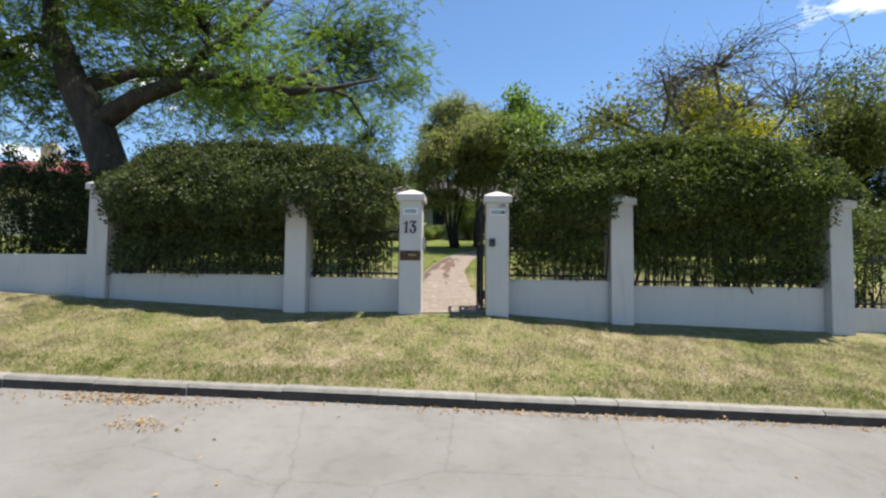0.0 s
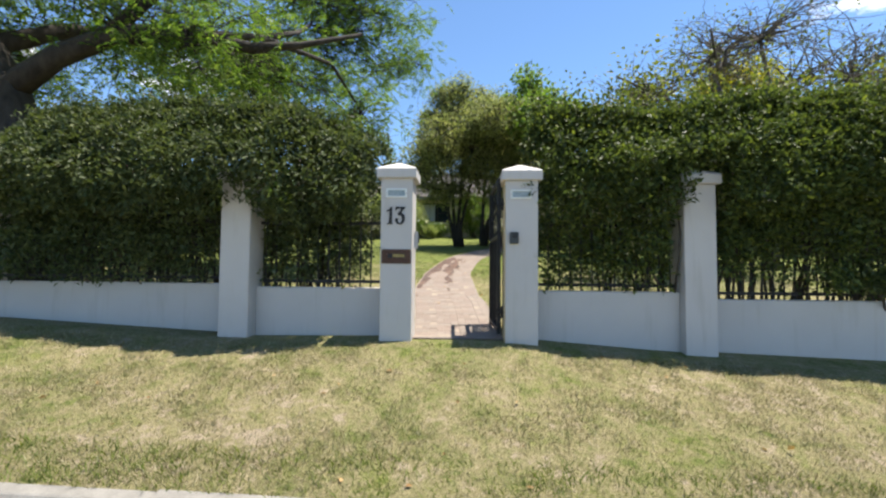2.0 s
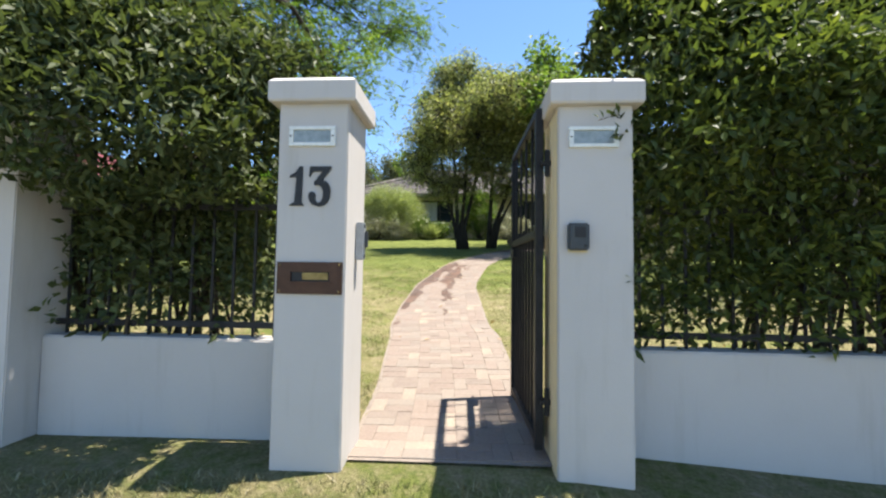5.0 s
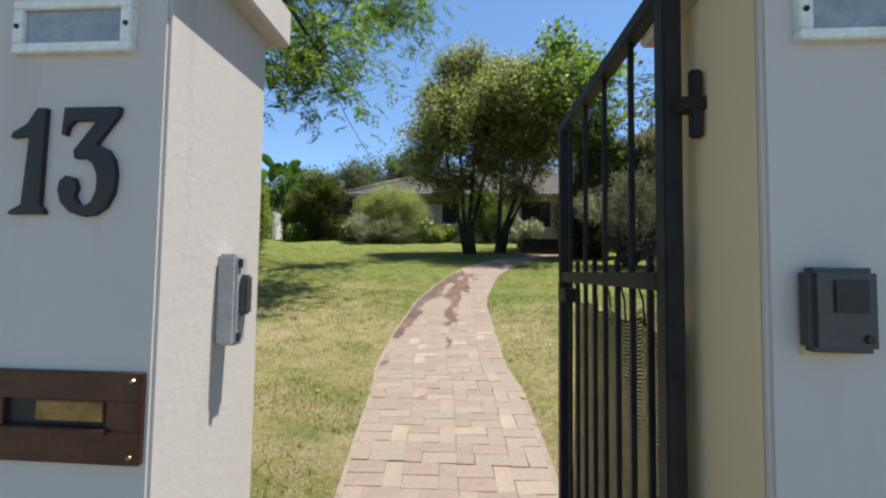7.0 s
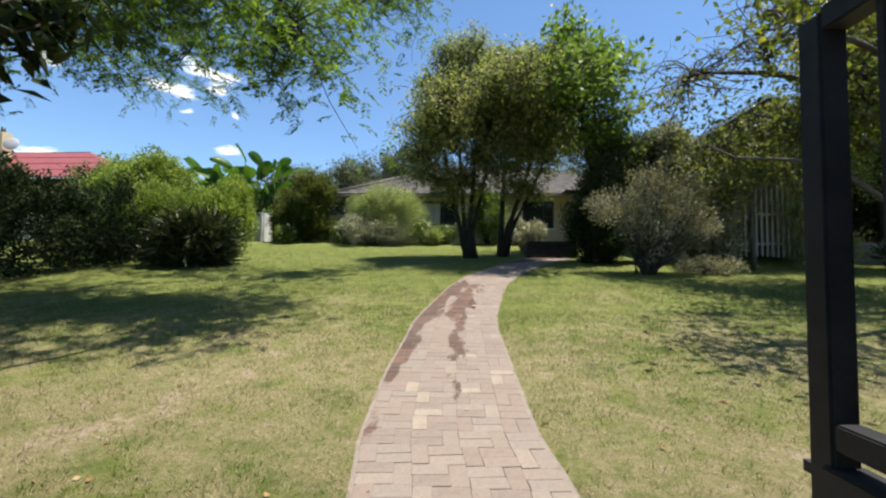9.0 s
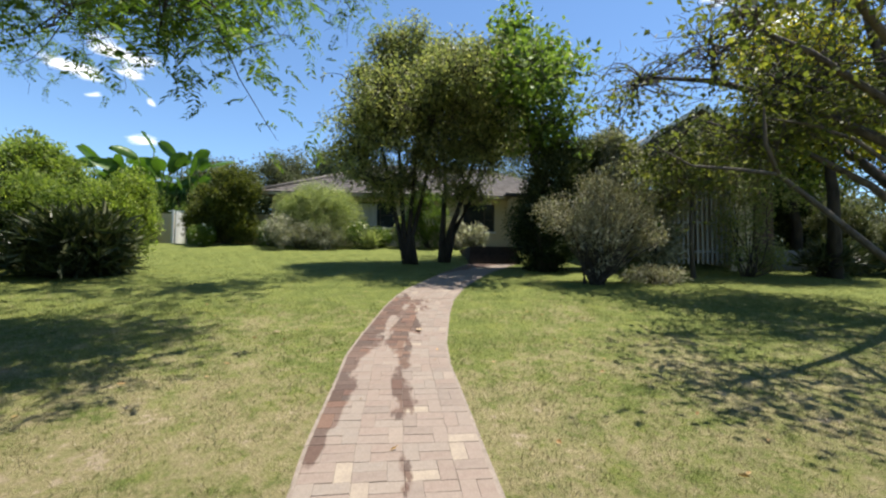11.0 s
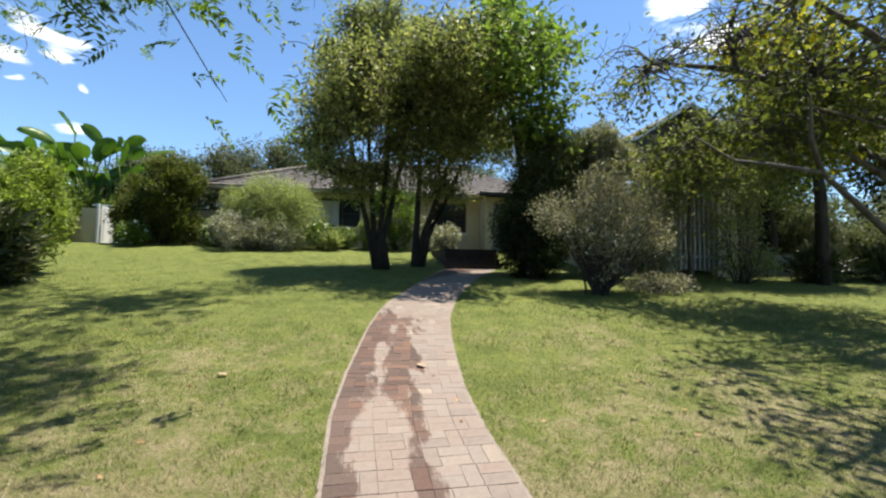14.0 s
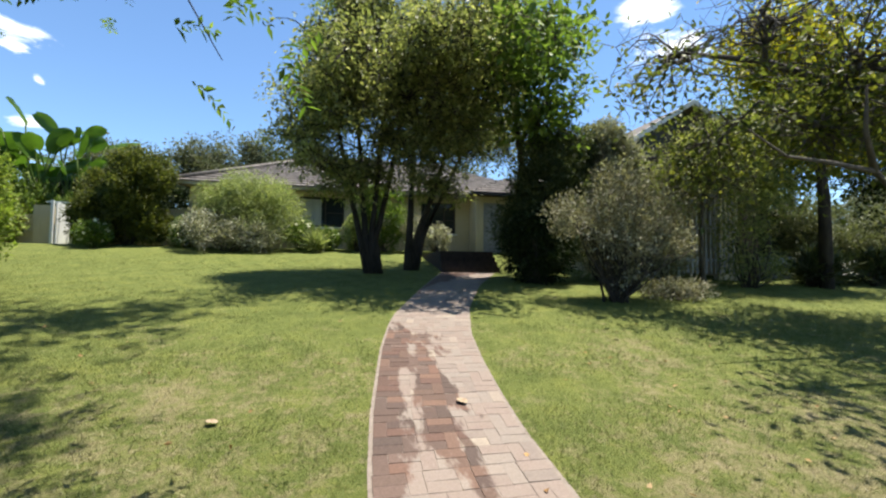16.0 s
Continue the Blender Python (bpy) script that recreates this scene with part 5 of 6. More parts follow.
chim = part("chimney", box(-44.2, -42.9, 43.6, 44.6, 11.0, 14.4, 0.02), CREAM_WALL, neigh)
part("chimney_pot", tubes("chimney_pot", [[(-43.4, 44.1, 14.3, 0.2), (-43.4, 44.1, 14.95, 0.16)]], DARK_PLASTIC, 10), DARK_PLASTIC, chim)
bm = bmesh.new()
bmesh.ops.create_uvsphere(bm, u_segments=16, v_segments=8, radius=0.6, matrix=pose(-42.2, 43.8, 13.3, 75, 0, 20) @ Matrix.Diagonal((1, 1, 0.25, 1)))
part("satellite_dish", bm, GREY_PLASTIC, neigh, "grey satellite dish")

# ---------------- shrubs and beds ----------------
def bed(name, label, x, y, blobs, leaf, **kw):
    z = ground_z(x, y)
    return shrub(name, label, (x, y, z), [((x + a, y + b, z + c), r, w) for a, b, c, r, w in blobs], leaf, **kw)


bed("grey_bush", "dry grey-brown twiggy bush on the lawn", 4.15, 18.5, [(0, 0, 1.15, (0.85, 0.8, 0.7), 0.9), (-0.55, 0, 1.55, (0.75, 0.65, 0.5), 0.6), (0.65, 0, 1.5, (0.75, 0.65, 0.55), 0.6), (0.05, 0, 0.55, (0.45, 0.45, 0.45), 0.25), (-1.05, 0.1, 1.7, (0.4, 0.4, 0.3), 0.15), (0.1, 0.1, 2.1, (0.6, 0.5, 0.4), 0.3), (1.25, 0, 1.2, (0.45, 0.4, 0.35), 0.2)], GREY_LEAF, n=15000, size=(0.075, 0.032), seed=41, stems=90, clump=0.13, shell=0.25)
bed("bush", "tall dense dark evergreen shrub by the steps", 4.0, 21.5, [(-0.05, 0, 1.3, (0.95, 0.9, 1.3), 1.0), (0.35, 0.1, 2.7, (1.0, 0.9, 1.1), 1.0), (0.9, 0.2, 3.4, (0.8, 0.7, 0.7), 0.5), (0.9, 0.0, 1.6, (0.8, 0.8, 1.2), 0.6)], SHADE_LEAF, n=44000, size=(0.10, 0.042), seed=43, stems=24, clump=0.15)
bed("bush", "tall smoky grey-green shrub beside the dark one", 5.9, 21.6, [(0, 0, 1.5, (1.0, 0.9, 1.4), 1.0), (0.1, 0, 3.0, (1.05, 0.9, 1.1), 1.0), (-0.1, 0, 3.9, (0.75, 0.7, 0.6), 0.4), (0.7, 0, 3.4, (0.6, 0.6, 0.6), 0.3)], SMOKE_LEAF, n=30000, size=(0.12, 0.05), seed=42, stems=26, clump=0.16)
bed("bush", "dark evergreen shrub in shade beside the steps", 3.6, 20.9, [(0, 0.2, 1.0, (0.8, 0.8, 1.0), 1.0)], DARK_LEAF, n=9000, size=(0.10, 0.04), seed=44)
bed("bush", "tall pale grey-green shrub before the lattice screen", 6.6, 20.4, [(0, 0, 1.2, (0.75, 0.7, 1.1), 1.0), (0.5, 0, 2.5, (0.7, 0.6, 0.7), 0.7), (1.7, 0.1, 3.5, (0.9, 0.6, 0.6), 0.5)], SMOKE_LEAF, n=12000, size=(0.11, 0.04), seed=45, clump=0.16)
bed("bush", "thin dull green shrub against the garage wall", 9.7, 20.5, [(-0.3, 0, 1.2, (0.7, 0.5, 1.1), 0.8), (0.3, 0.1, 2.6, (1.1, 0.6, 0.9), 1.0), (0.7, 0.1, 0.5, (0.6, 0.5, 0.4), 0.4)], OLIVE_LEAF, n=5000, size=(0.12, 0.045), seed=144, clump=0.2, stems=16)
tree("small_tree", "thin little tree with sparse dull green leaves", (7.5, 19.8, ground_z(7.5, 19.8)),
     [[(7.5, 19.8, 2.2, 0.07), (7.45, 19.8, 3.4, 0.055), (7.5, 19.8, 4.6, 0.04)]],
     [((7.2, 19.8, 5.5), (1.0, 0.8, 0.9), 1.0), ((8.2, 19.7, 5.0), (0.9, 0.7, 0.8), 0.9), ((6.9, 19.9, 4.5), (0.7, 0.6, 0.6), 0.5), ((7.8, 19.8, 6.4), (0.9, 0.7, 0.5), 0.6), ((8.9, 19.8, 5.9), (0.8, 0.7, 0.6), 0.5)],
     OLIVE_LEAF, GREY_BARK, tips=130, per_tip=34, spread=0.22, size=(0.12, 0.05), seed=54, limb_r=0.025)
bed("groundcover", "low dry plants at the foot of the bushes", 5.8, 18.8, [(0, 0, 0.15, (0.9, 0.5, 0.25), 1.0)], GREY_LEAF, n=2500, size=(0.07, 0.03), seed=46)
bed("bush", "dark green shrub beside the side gate", -13.1, 29.6, [(0, 0, 0.9, (0.95, 0.6, 1.0), 1.0), (-1.6, -0.2, 1.0, (1.2, 0.7, 1.1), 1.0), (-0.4, 0.1, 1.7, (0.9, 0.6, 0.6), 0.5)], BROWN_GREEN_LEAF, n=13000, size=(0.13, 0.055), seed=148, clump=0.16)
bed("lime_bush", "rounded pale lime shrub with arching shoots", -4.6, 28.6, [(0, 0, 1.3, (1.75, 1.2, 1.3), 1.0), (0.1, 0, 2.1, (1.25, 1.0, 0.65), 0.6), (-0.9, -0.1, 1.6, (0.8, 0.7, 0.6), 0.4), (0.9, -0.1, 1.5, (0.9, 0.7, 0.8), 0.4)], LIME_LEAF, n=24000, size=(0.15, 0.028), seed=47, up=-0.15, clump=0.26, shell=0.45)
bed("bush", "grey-green shrub under the pale rounded one", -5.0, 27.7, [(-0.6, 0, 0.6, (1.0, 0.6, 0.6), 1.0), (0.9, 0, 0.5, (0.9, 0.5, 0.5), 0.8)], SMOKE_LEAF, n=6000, size=(0.10, 0.045), seed=147, clump=0.14)
bed("bush", "dense dark green shrub at the lawn edge", -8.8, 29.3, [(0.1, 0, 1.6, (1.05, 1.0, 1.6), 1.0), (0.2, 0, 2.9, (0.95, 0.9, 0.75), 0.6), (0.5, -0.1, 2.3, (0.75, 0.7, 0.6), 0.4), (0.7, -0.3, 0.6, (0.7, 0.6, 0.6), 0.3)], BROWN_GREEN_LEAF, n=28000, size=(0.13, 0.05), seed=48, clump=0.16)
bed("bush", "leafy green shrub between the side gate and the house", -10.1, 29.6, [(0, 0, 1.2, (0.7, 0.8, 1.2), 1.0), (0.0, 0, 2.2, (0.55, 0.6, 0.6), 0.5)], BROWN_GREEN_LEAF, n=16000, size=(0.13, 0.05), seed=149, clump=0.16)
bed("strap_plant", "clump of dark strap-leaved plants on the lawn", -8.1, 19.2, [(-0.1, 0, 0.6, (1.15, 0.8, 0.6), 1.0), (0.2, 0, 1.0, (0.8, 0.7, 0.5), 0.5)], STRAP_LEAF, n=3600, size=(0.46, 0.085), seed=49, up=0.75, clump=0.25, shell=0.15)
bed("bush", "rounded fresh green shrub behind the strap-leaved plants", -8.9, 20.9, [(0, 0, 1.4, (1.4, 1.0, 1.35), 1.0), (0.5, 0, 2.0, (0.9, 0.8, 0.75), 0.5), (1.0, -0.1, 1.1, (0.7, 0.7, 0.9), 0.4)], FRESH_LEAF, n=24000, size=(0.10, 0.045), seed=53, clump=0.16)
bed("bush", "rounded light green shrub at the garden edge", -11.2, 21.2, [(0, 0, 1.2, (1.5, 1.2, 1.2), 1.0), (0.9, 0.2, 1.2, (1.0, 1.0, 1.0), 0.6)], FRESH_LEAF, n=22000, size=(0.10, 0.04), seed=50, clump=0.14)
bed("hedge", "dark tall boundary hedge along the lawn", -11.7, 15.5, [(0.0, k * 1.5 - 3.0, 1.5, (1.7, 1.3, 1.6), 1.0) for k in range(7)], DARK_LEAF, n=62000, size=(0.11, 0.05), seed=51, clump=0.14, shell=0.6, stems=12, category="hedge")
tree("garden_tree", "rounded bushy green tree at the garden edge", (-13.2, 24.5, 2.6),
     [[(-13.2, 24.5, 2.4, 0.2), (-13.2, 24.5, 4.0, 0.15), (-13.1, 24.5, 5.5, 0.1)]],
     [((-13.4, 24.3, 5.8), (1.4, 1.5, 1.5), 1.2), ((-13.4, 24.0, 4.0), (2.2, 1.6, 1.3), 0.8), ((-14.4, 24.2, 5.0), (1.2, 1.3, 1.1), 0.7), ((-12.2, 24.3, 5.3), (0.9, 1.0, 1.1), 0.5)],
     FRESH_LEAF, BARK, tips=330, per_tip=150, spread=0.20, size=(0.15, 0.07), seed=52)


def strelitzia(x, y, seed, stems=9, height=3.4):
    """Fan of tall paddle leaves on long stalks."""
    rng = np.random.default_rng(seed)
    z = ground_z(x, y)
    root = thing("banana_plant", "tall banana-like plant with broad paddle leaves", "plant", "banana plants")
    for k in range(stems):
        ang = rng.uniform(0, 6.28)
        lean = rng.uniform(0.1, 0.55)
        h = height * rng.uniform(0.6, 1.05)
        tip = np.array([x + math.cos(ang) * lean * h * 0.6, y + math.sin(ang) * lean * h * 0.6, z + h])
        stalk = bent((x + rng.normal() * 0.25, y + rng.normal() * 0.25, z - 0.05), tip, 0.05, 0.025, 5, rng, 0.0, 0.03)
        stem = part("stalk", tubes("stalk", [stalk], GARDEN_LEAF, 6), GARDEN_LEAF, root)
        d = unit(np.array([math.cos(ang) * (0.3 + lean), math.sin(ang) * (0.3 + lean), 0.9 - lean]))
        side = unit(np.cross(d, rng.normal(size=3)))
        up_v = np.cross(side, d)
        ln, wd = rng.uniform(1.0, 1.5), rng.uniform(0.48, 0.68)
        verts, faces = [], []
        n = 9
        for i in range(n + 1):
            s = i / n
            mid_p = tip + d * ln * s - np.array([0, 0, 1]) * 0.35 * s * s
            w = wd * math.sin(math.pi * min(0.97, 0.06 + 0.92 * s)) ** 0.45
            for q in (-1, -0.5, 0, 0.5, 1):
                verts.append(tuple(mid_p + side * w * q * 0.5 + up_v * (0.10 * abs(q) + rng.normal() * 0.012)))
        for i in range(n):
            for j in range(4):
                a = i * 5 + j
                faces.append((a, a + 1, a + 6, a + 5))
        part("blade", quad_mesh("blade", verts, faces, BANANA_LEAF, True), BANANA_LEAF, stem)
    return root


for k, (x, y) in enumerate(((-15.2, 31.6), (-14.0, 31.9), (-12.9, 31.5), (-16.2, 32.2), (-12.2, 32.3))):
    strelitzia(x, y, 60 + k, 16, 4.5 - 0.4 * (k % 2))
bed("bush", "mixed green shrubs under the banana plants", -13.8, 30.9, [(0, 0, 1.3, (1.7, 0.9, 1.4), 1.0), (2.6, 0.9, 1.3, (1.4, 0.8, 1.3), 0.7)], GARDEN_LEAF, n=14000, size=(0.14, 0.06), seed=65, clump=0.18)
for k, (x, y, s) in enumerate(((-9.4, 28.2, 0.5), (-6.6, 28.6, 0.55), (-2.6, 28.3, 0.6), (-1.6, 28.6, 0.5), (1.9, 28.6, 0.7), (2.7, 28.3, 0.6))):
    r = bed("rose_bush", "small rose bush with white flowers by the house", x, y, [(0, 0, s, (s, s * 0.8, s), 1.0)], GARDEN_LEAF if k < 4 else SMOKE_LEAF, n=2200, size=(0.09, 0.05), seed=70 + k)
    rng = np.random.default_rng(170 + k)
    z = ground_z(x, y)
    hub = in_blob(rng, 16, (x, y - 0.1, z + s * 1.05), (s, s * 0.8, s * 0.9), 0.8)
    hub = np.repeat(hub, 9, axis=0) + rng.normal(size=(144, 3)) * 0.03
    part("flower", leaf_mesh("flower", hub, rng.normal(size=(144, 3)), 0.07, 0.06, ROSE_WHITE, rng), ROSE_WHITE, r, "white rose blooms")["kind"] = "stuff"
bed("bush", "yellow-green leafy plant by the window", -0.5, 28.4, [(0, 0, 0.8, (0.45, 0.4, 0.8), 1.0)], LIME_LEAF, n=1600, size=(0.22, 0.09), seed=80, up=0.7)
bed("bush", "spiky yellow-green plant in the bed", -2.0, 28.1, [(0, 0, 0.25, (0.4, 0.3, 0.28), 1.0)], LIME_LEAF, n=500, size=(0.45, 0.04), seed=81, up=1.0)
bed("bush", "green shrub behind the tree trunks", 0.6, 28.6, [(0, 0, 1.2, (0.9, 0.7, 1.1), 1.0), (-0.6, 0, 1.9, (0.6, 0.5, 0.6), 0.4)], GARDEN_LEAF, n=7000, size=(0.12, 0.05), seed=82)
for k, (x, y, w, h) in enumerate(((14.5, 26.0, 2.2, 3.4), (17.6, 25.6, 2.0, 2.0), (20.6, 25.4, 2.2, 1.5), (-12.8, 34.0, 2.0, 3.2), (-16.5, 33.5, 2.6, 3.6), (-9.6, 33.5, 2.2, 3.0), (-20.0, 29.0, 2.4, 3.4), (-17.0, 25.5, 2.0, 3.0), (-18.5, 21.5, 2.2, 3.2))):
    bed("bush", "dense dark green boundary shrub behind the lawn", x, y, [(0, 0, h * 0.5, (w, 1.3, h * 0.55), 1.0), (w * 0.4, 0.1, h * 0.75, (w * 0.6, 1.0, h * 0.35), 0.5)], HAZE_LEAF if k in (1, 2) else GARDEN_LEAF if k in (4, 6, 8) else DARK_LEAF, n=11000, size=(0.17, 0.07), seed=130 + k, clump=0.2, stems=6)
# right-hand beds and trees beyond the garage
for k, (x, y, h) in enumerate(((13.5, 21.5, 0.7), (14.6, 21.8, 0.8), (15.8, 21.4, 0.7), (17.2, 21.8, 0.9), (12.6, 21.0, 0.6))):
    bed("spiky_plant", "dark spiky plant in the shaded bed", x, y, [(0, 0, 0.4, (0.6, 0.5, h * 0.6), 1.0)], STRAP_LEAF, n=700, size=(0.5, 0.06), seed=90 + k, up=0.8)
for k, (x, y, h) in enumerate(((17.0, 19.5, 8.0), (15.0, 24.5, 7.0), (21.0, 18.0, 8.5))):
    z = ground_z(x, y)
    tree("shade_tree", "dark-trunked leafy tree beyond the lawn", (x, y, z), [[(x, y, z - 0.1, 0.24), (x + 0.1, y, z + 1.6, 0.18), (x - 0.2, y, z + 3.2, 0.13)]],
         [((x - 0.8, y, z + h * 0.62), (2.2, 2.0, 1.5), 1.0), ((x + 1.2, y, z + h * 0.7), (2.0, 2.0, 1.6), 1.0), ((x, y, z + h * 0.85), (1.7, 1.7, 1.2), 0.7)],
         SPARSE_LEAF if k != 1 else GARDEN_LEAF, BARK, tips=90, per_tip=110, spread=0.42, size=(0.17, 0.08), seed=95 + k)
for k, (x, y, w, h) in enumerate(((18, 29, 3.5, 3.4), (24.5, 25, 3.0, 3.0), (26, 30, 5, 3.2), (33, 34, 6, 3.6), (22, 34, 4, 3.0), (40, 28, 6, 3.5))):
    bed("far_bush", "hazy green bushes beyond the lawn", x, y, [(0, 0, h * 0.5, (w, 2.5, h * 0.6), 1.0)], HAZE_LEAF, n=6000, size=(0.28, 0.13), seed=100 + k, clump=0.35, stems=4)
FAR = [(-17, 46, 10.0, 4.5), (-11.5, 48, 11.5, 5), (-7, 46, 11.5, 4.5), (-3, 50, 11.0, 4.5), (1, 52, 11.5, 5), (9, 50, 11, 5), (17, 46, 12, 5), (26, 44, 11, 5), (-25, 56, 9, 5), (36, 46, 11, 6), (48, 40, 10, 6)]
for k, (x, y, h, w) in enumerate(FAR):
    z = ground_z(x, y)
    tree("far_tree", "distant tree behind the house, leaves greyed for haze", (x, y, z), [[(x, y, z - 0.2, 0.3), (x, y, z + h * 0.35, 0.2)]],
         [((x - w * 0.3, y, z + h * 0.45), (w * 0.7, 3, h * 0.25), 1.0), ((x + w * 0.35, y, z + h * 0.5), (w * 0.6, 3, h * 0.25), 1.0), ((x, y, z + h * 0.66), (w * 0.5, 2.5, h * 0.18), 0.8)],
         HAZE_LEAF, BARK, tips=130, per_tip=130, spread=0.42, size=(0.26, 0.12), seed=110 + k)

# ---------------- grass ----------------
def blades(name, label, n, x0, x1, y0, y1, h, material, seed, power=1.0, away=0.03):
    rng = np.random.default_rng(seed)
    x = rng.uniform(x0, x1, n)
    y = y0 + (y1 - y0) * rng.uniform(0, 1, n) ** power
    # tufts: keep where a slow wobble is high
    tuft = np.zeros(n)
    for k in range(10):
        w = rng.normal(size=2) * (1.2 + 1.3 * k)
        tuft += np.sin(w[0] * x + w[1] * y + rng.uniform(0, 6.28)) * 0.22
    fade = np.clip(np.minimum(x - x0, x1 - x) / 2.0, 0, 1) * np.clip((y1 - y) / (0.12 * (y1 - y0)) if y1 > 8 else 1.0, 0, 1)
    keep = rng.uniform(0, 1, n) < np.clip(0.55 + tuft, 0.2, 1) * fade
    left = np.interp(y, LEFT_Y, LEFT_X) - away
    right = np.interp(y, RIGHT_Y, RIGHT_X) + away
    keep &= (y < 6.75) | ((y > 7.3) & ((x < left) | (x > right)))
    x, y = x[keep], y[keep]
    z = np.array([ground_z(a, b) for a, b in zip(x, y)])
    m = len(x)
    ang = rng.uniform(0, 6.28, m)
    hh = h * rng.uniform(0.45, 1.3, m)
    lean = rng.normal(size=(m, 2)) * 0.75
    w = 0.0045
    v = np.empty((m, 3, 3))
    v[:, 0] = np.stack([x - w * np.cos(ang), y - w * np.sin(ang), z - 0.005], 1)
    v[:, 1] = np.stack([x + w * np.cos(ang), y + w * np.sin(ang), z - 0.005], 1)
    v[:, 2] = np.stack([x + lean[:, 0] * hh, y + lean[:, 1] * hh, z + hh], 1)
    me = quad_mesh(name, v.reshape(-1, 3), np.arange(m * 3).reshape(m, 3), material)
    return tagged(new(name, me), label, "grass", kind="stuff")


blades("verge_grass", "short dry grass blades on the verge", 150000, -9.5, 9.5, KERB_Y + 0.14, 6.8, 0.035, GRASS_BLADE, 201)
blades("kerb_grass", "greener grass along the kerb", 18000, -9.5, 9.5, KERB_Y + 0.13, KERB_Y + 0.55, 0.055, GRASS_GREEN, 202)
blades("lawn_grass", "short straw-coloured lawn grass", 210000, -8.5, 9.5, 7.3, 17.0, 0.035, GRASS_BLADE, 203, 1.2)
blades("upper_lawn_grass", "greener lawn grass up the slope", 190000, -12.0, 14.0, 11.5, 28.0, 0.035, GRASS_BLADE, 204)

# ---------------- kerb stones, pavers and litter ----------------
kerb = tagged(new("kerb"), "concrete kerb stones with a much darker street face", "kerb", kind="structure")
rk = random.Random(4)
kx = -9.83
while kx < 9.5:
    L = 1.0 if not 1.0 < kx < 1.4 else 0.42
    bm = bmesh.new()
    zt = kerb_top(kx + L / 2) + rk.uniform(-0.006, 0.006)
    prof = [(0.0, -0.25), (0.0, -0.035), (0.022, -0.006), (0.035, 0.0), (0.145, 0.0), (0.15, -0.25)]
    a = [bm.verts.new((0.004, y, z + 0.022 * L / 2)) for y, z in prof]
    b = [bm.verts.new((L - 0.004, y, z - 0.022 * L / 2)) for y, z in prof]
    for i in range(len(prof)):
        j = (i + 1) % len(prof)
        f = bm.faces.new((a[i], b[i], b[j], a[j]))
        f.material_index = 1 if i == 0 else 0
    bm.faces.new(a[::-1])
    bm.faces.new(b)
    bmesh.ops.recalc_face_normals(bm, faces=bm.faces[:])
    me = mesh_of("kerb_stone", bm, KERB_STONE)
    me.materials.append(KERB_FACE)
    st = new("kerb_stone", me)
    st.location = (kx, KERB_Y + rk.uniform(-0.006, 0.006), zt)
    st.parent = kerb
    kx += L
for x0, x1 in ((-120, -9.83), (kx, 120)):
    bm = bmesh.new()
    v = [bm.verts.new(q) for q in ((x0, KERB_Y, kerb_top(x0) - 0.2), (x1, KERB_Y, kerb_top(x1) - 0.2), (x1, KERB_Y, kerb_top(x1)), (x0, KERB_Y, kerb_top(x0)),
                                   (x1, KERB_Y + 0.15, kerb_top(x1)), (x0, KERB_Y + 0.15, kerb_top(x0)))]
    bm.faces.new(v[:4])
    bm.faces.new((v[3], v[2], v[4], v[5]))
    part("kerb_run", bm, KERB_STONE, kerb)

path = tagged(new("garden_path"), "curving path of weathered clay pavers with damp stains", "path", kind="structure")
ys = np.arange(6.9, 23.4, 0.25)
bv, bf = [], []
for y in ys:
    for s in (0, 0.5, 1):
        x = path_left(y) - 0.03 + s * (path_right(y) - path_left(y) + 0.06)
        bv.append((x, y, ground_z(x, y) + 0.006))
for k in range(len(ys) - 1):
    for s in range(2):
        a = k * 3 + s
        bf.append((a, a + 1, a + 4, a + 3))
part("path_bed", quad_mesh("path_bed", bv, bf, MORTAR), MORTAR, path)


def paver_mesh(lx, ly):
    g, h, c = 0.0012, 0.024, 0.0025
    v = [(-lx / 2 + g, -ly / 2 + g, 0), (lx / 2 - g, -ly / 2 + g, 0), (lx / 2 - g, ly / 2 - g, 0), (-lx / 2 + g, ly / 2 - g, 0)]
    v += [(a, b, h - c * 0.7) for a, b, _ in v[:4]]
    v += [(a - math.copysign(c, a), b - math.copysign(c, b), h) for a, b, _ in v[:4]]
    f = [(8, 9, 10, 11)]
    for o in (0, 4):
        f += [(o + i, o + (i + 1) % 4, o + 4 + (i + 1) % 4, o + 4 + i) for i in range(4)]
    return v, f


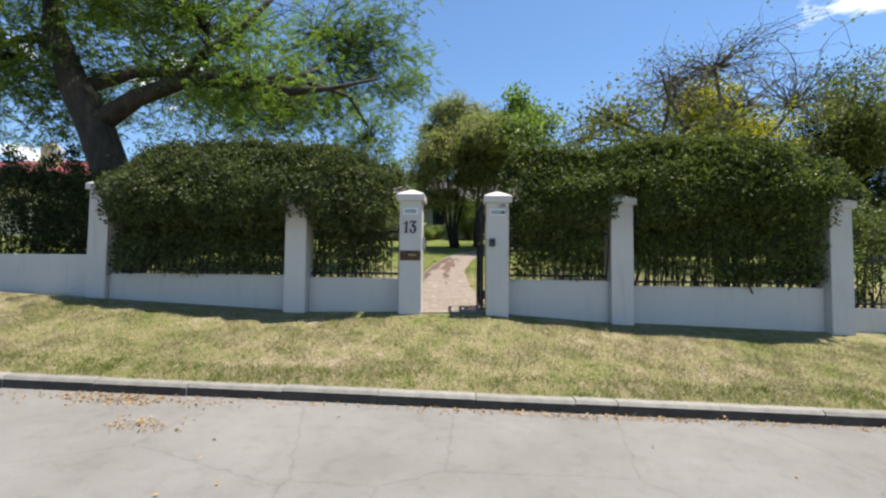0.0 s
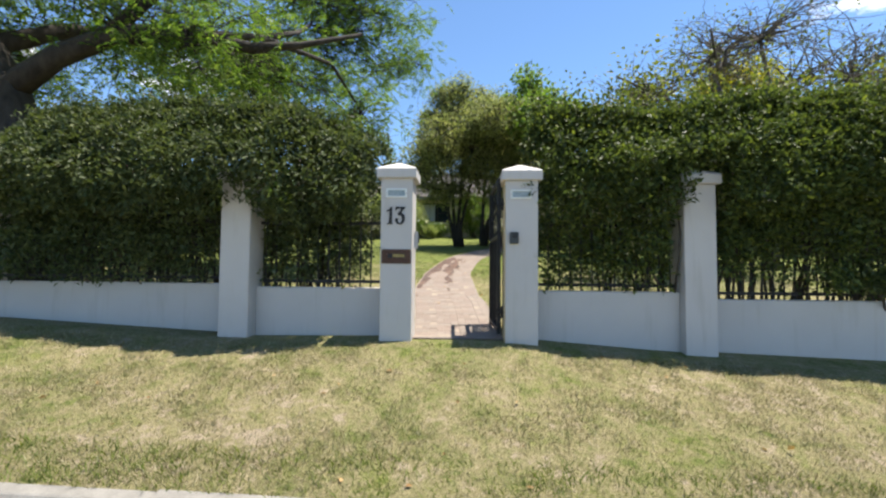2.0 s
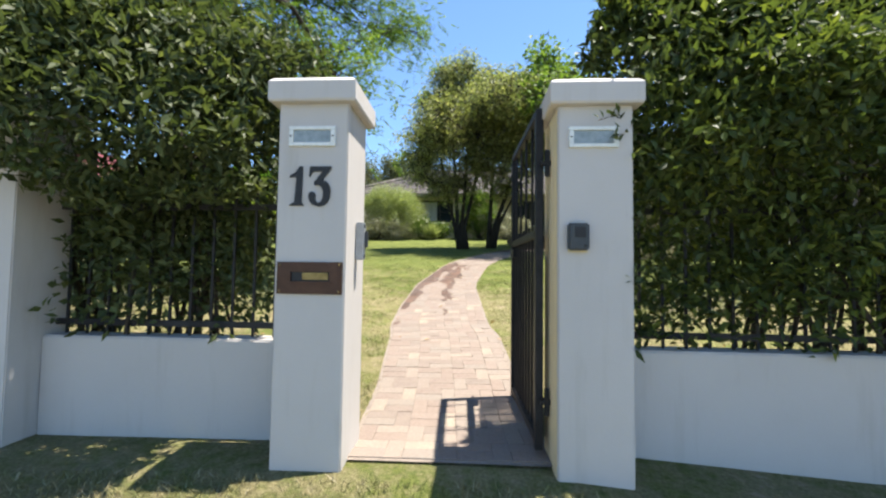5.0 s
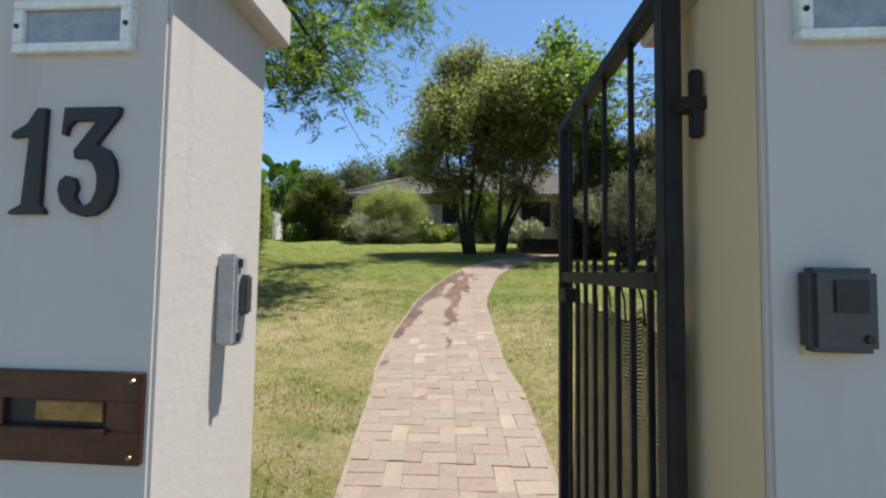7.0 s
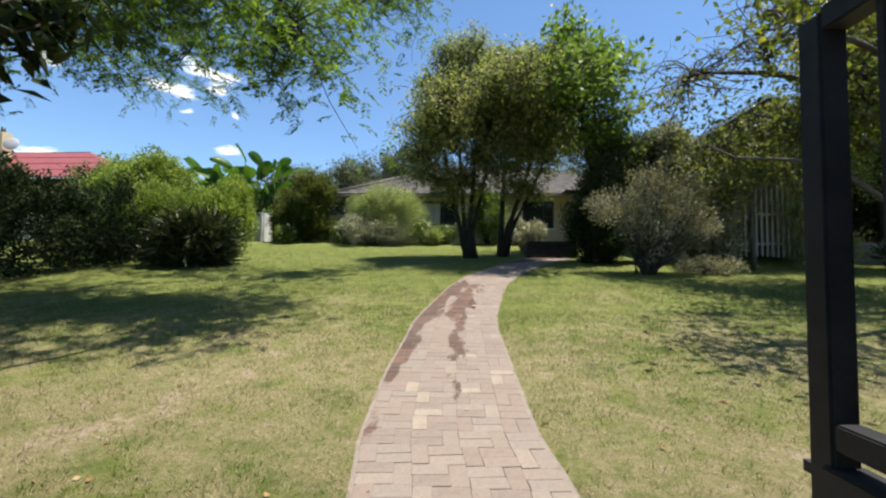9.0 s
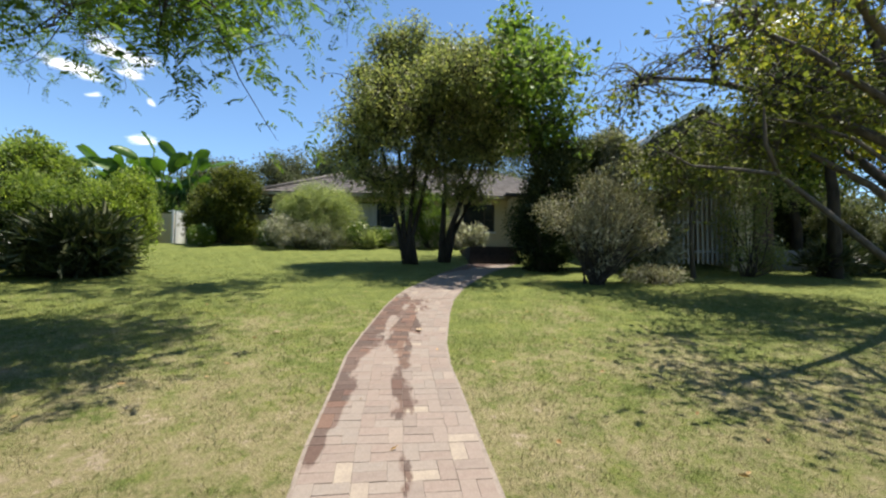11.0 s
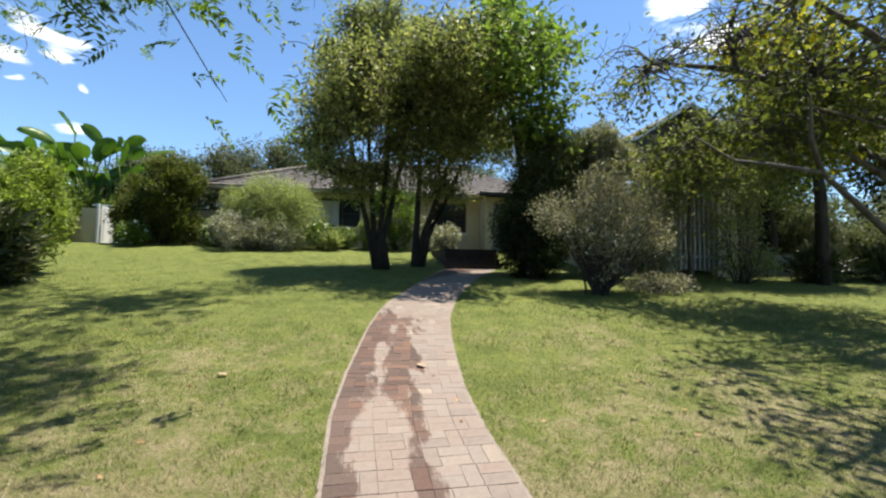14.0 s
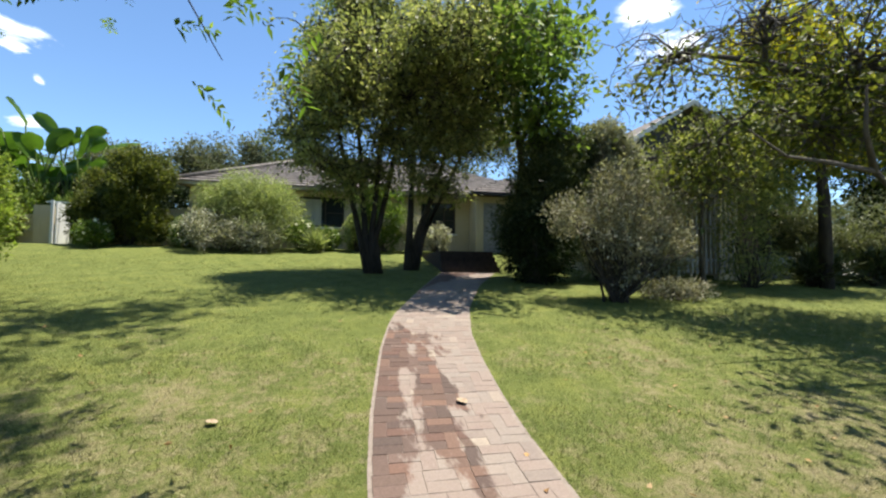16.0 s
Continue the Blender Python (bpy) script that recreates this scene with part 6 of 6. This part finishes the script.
UNIT = 0.115
KINDS = {}
for key, (lx, ly) in {"across": (2 * UNIT, UNIT), "along": (UNIT, 2 * UNIT), "half": (UNIT, UNIT)}.items():
    v, f = paver_mesh(lx, ly)
    KINDS[key] = (quad_mesh("paver", v, f, PAVER), v, f)
rp = random.Random(9)
rest_v, rest_f = [], []
count = 0
row = 0
y = 6.93
while y < 23.2:
    xl, xr = path_left(y), path_right(y)
    width = xr - xl
    slope = (path_left(y + 0.3) - path_left(y - 0.3) + path_right(y + 0.3) - path_right(y - 0.3)) / 1.2
    yaw = -math.atan(slope)
    # basket courses: pairs laid across between single pavers laid along
    pattern = [("across", 2), ("along", 1), ("across", 2), ("along", 1), ("across", 2), ("along", 1), ("across", 2)]
    if row % 2:
        pattern = [("along", 1)] + pattern[:-1] + [("along", 1)]
    unit_w = width / sum(sp for _, sp in pattern)
    xk = xl
    off = 0.0
    for key, sp in pattern:
        for half in ((0, 1) if key == "across" else (0.5,)):
            px = xk + sp * unit_w / 2 + off
            py = y + (UNIT / 2 + half * UNIT if key == "across" else UNIT)
            s = py - y
            px += (path_left(py) - path_left(y)) if abs(slope) > 0.02 else 0
            pz = ground_z(px, py) + rp.uniform(-0.0012, 0.0012) - 0.012
            tilt = math.degrees(math.atan((ground_z(px, py + 0.1) - ground_z(px, py - 0.1)) / 0.2))
            m = pose(px, py, pz, tilt + rp.uniform(-0.3, 0.3), rp.uniform(-0.3, 0.3), math.degrees(yaw) + rp.uniform(-1.2, 1.2)) @ Matrix.Diagonal((unit_w / UNIT, 1, 1, 1))
            me, v, f = KINDS[key]
            if 8.0 < py < 13.2 and count < 300:
                o = new("paver", me)
                o.matrix_world = m
                o.parent = path
                count += 1
            else:
                k0 = len(rest_v)
                rest_v += [tuple(m @ Vector(q)) for q in v]
                rest_f += [tuple(k0 + i for i in q) for q in f]
        xk += sp * unit_w
    y += 2 * UNIT
    row += 1
tagged(part("paver_rest", quad_mesh("paver_rest", rest_v, rest_f, PAVER_REST), PAVER_REST, path), kind="stuff")


# ---------------- fallen leaves and litter ----------------
def litter(name, label, spots, size, material, seed, on_road=False):
    """spots: (x, y, reach x, reach y, count) of drifts of fallen leaves."""
    rng = np.random.default_rng(seed)
    pts = []
    for x, y, rx, ry, n in spots:
        q = np.stack([x + rng.normal(size=n) * rx, y + rng.normal(size=n) * ry], 1)
        if on_road:
            q = q[q[:, 1] < KERB_Y - 0.02]
        pts += [(a, b, (road_z(a, b) if on_road else ground_z(a, b)) + 0.012 + rng.uniform(0, 0.01)) for a, b in q]
    ways = rng.normal(size=(len(pts), 3)) * np.array([1, 1, 0.18])
    me = leaf_mesh(name, np.array(pts), ways, size, size * 0.5, material, rng, 0.5)
    return tagged(new(name, me), label, "fallen leaves", kind="stuff")


litter("road_leaves", "drifts of brown dry leaves in the gutter", [(-3.3, 4.25, 0.55, 0.10, 420), (-2.7, 3.65, 0.16, 0.08, 110), (1.6, 4.36, 0.9, 0.05, 260), (-0.2, 4.38, 1.8, 0.05, 220), (4.6, 4.38, 1.5, 0.04, 160),
                                                              (-5.2, 3.9, 0.2, 0.2, 60), (0, 3.0, 4, 1.2, 60)], 0.035, DRY_LEAF, 301, True)
litter("lawn_leaves", "scattered dry leaves on the grass", [(0, 5.8, 4, 0.7, 40), (-3, 9.5, 1.6, 1.2, 26), (2.5, 10.5, 1.6, 2.0, 34), (3, 14, 2.5, 2.0, 50), (-3.2, 14, 1.5, 2.0, 30)], 0.055, DRY_LEAF, 302)


def curled_leaf(x, y, yaw, size, tone):
    verts, faces = [], []
    for i in range(5):
        s = i / 4
        w = 0.5 * size * math.sin(math.pi * (0.08 + 0.84 * s)) * 0.8
        for q in (-1, 0, 1):
            verts.append((q * w, (s - 0.5) * size, 0.012 + 0.3 * w * abs(q) + 0.18 * size * (s - 0.5) ** 2))
    for i in range(4):
        for j in range(2):
            a = i * 3 + j
            faces.append((a, a + 1, a + 4, a + 3))
    ob = tagged(new("fallen_leaf", quad_mesh("fallen_leaf", verts, faces, tone)), "single curled dry leaf lying on the path or lawn", "leaf", "fallen leaves")
    ob.matrix_world = pose(x, y, ground_z(x, y) + 0.014, 6, 0, yaw)
    return ob


for x, y, a, sz in ((-0.20, 14.54, 20, 0.17), (-2.15, 14.45, 70, 0.135), (-1.75, 9.0, 10, 0.06), (0.32, 9.55, 60, 0.07), (-3.0, 12.6, 130, 0.1), (1.9, 13.9, 40, 0.07)):
    curled_leaf(x, y, a, sz * 0.7, PALE_DRY_LEAF if sz > 0.13 else DRY_LEAF)

# ---------------- sprigs ----------------
bed("bush", "green creeper hanging over the low street wall", 5.0, 7.55, [(-0.3, -0.30, 0.86, (0.62, 0.16, 0.13), 1.0), (0.45, -0.32, 0.90, (0.4, 0.16, 0.17), 0.8)], HEDGE_LEAF, n=1700, size=(0.085, 0.04), seed=401, clump=0.07, stems=8, up=-0.1)


def sprig(parent, root, tip, n, size, leaf, seed):
    """A thin shoot with leaves set along it, part of its hedge."""
    rng = np.random.default_rng(seed)
    line = bent(root, tip, 0.004, 0.0015, 7, rng, 0.06, 0.05)
    part("shoot", tubes("shoot", [line], DARK_TWIG, 5), DARK_TWIG, parent)
    pts = np.array([line[1 + int(k * 6.9 / n)][:3] for k in range(n)]) + rng.normal(size=(n, 3)) * 0.008
    way = np.array(tip) - np.array(root)
    ways = rng.normal(size=(n, 3)) * 0.16 + way / np.linalg.norm(way) * 0.12
    tagged(part("shoot_leaves", leaf_mesh("shoot_leaves", pts, ways, size, size * 0.32, leaf, rng), leaf, parent), kind="stuff")


for k, (a, b) in enumerate((((0.86, 6.92, 2.46), (0.575, 6.73, 2.475)), ((0.85, 6.93, 2.40), (0.66, 6.75, 2.41)), ((0.84, 6.95, 2.34), (0.75, 6.76, 2.33)), ((0.84, 6.98, 2.0), (0.745, 6.80, 2.03)), ((0.84, 6.98, 1.75), (0.75, 6.79, 1.74)))):
    sprig(street_hedge, a, b, 15, 0.06, HEDGE_LEAF, 410 + k)

# the hedge's top leans into the garden behind the gate pillar
rng = np.random.default_rng(431)
lean_hubs = in_blob(rng, 70, (-2.15, 8.55, 3.28), (0.45, 0.4, 0.5), 0.3)
lean_hubs = lean_hubs[rng.integers(0, 70, 1500)] + rng.normal(size=(1500, 3)) * 0.07
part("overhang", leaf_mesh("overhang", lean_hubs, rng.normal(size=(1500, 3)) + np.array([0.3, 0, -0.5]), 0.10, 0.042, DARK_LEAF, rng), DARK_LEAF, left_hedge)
part("stem", tubes("stem", [bent((-2.3, 7.75, 2.4), q, 0.012, 0.004, 6, rng, 0.03, 0.05) for q in lean_hubs[::60]], DARK_TWIG, 5), DARK_TWIG, left_hedge)
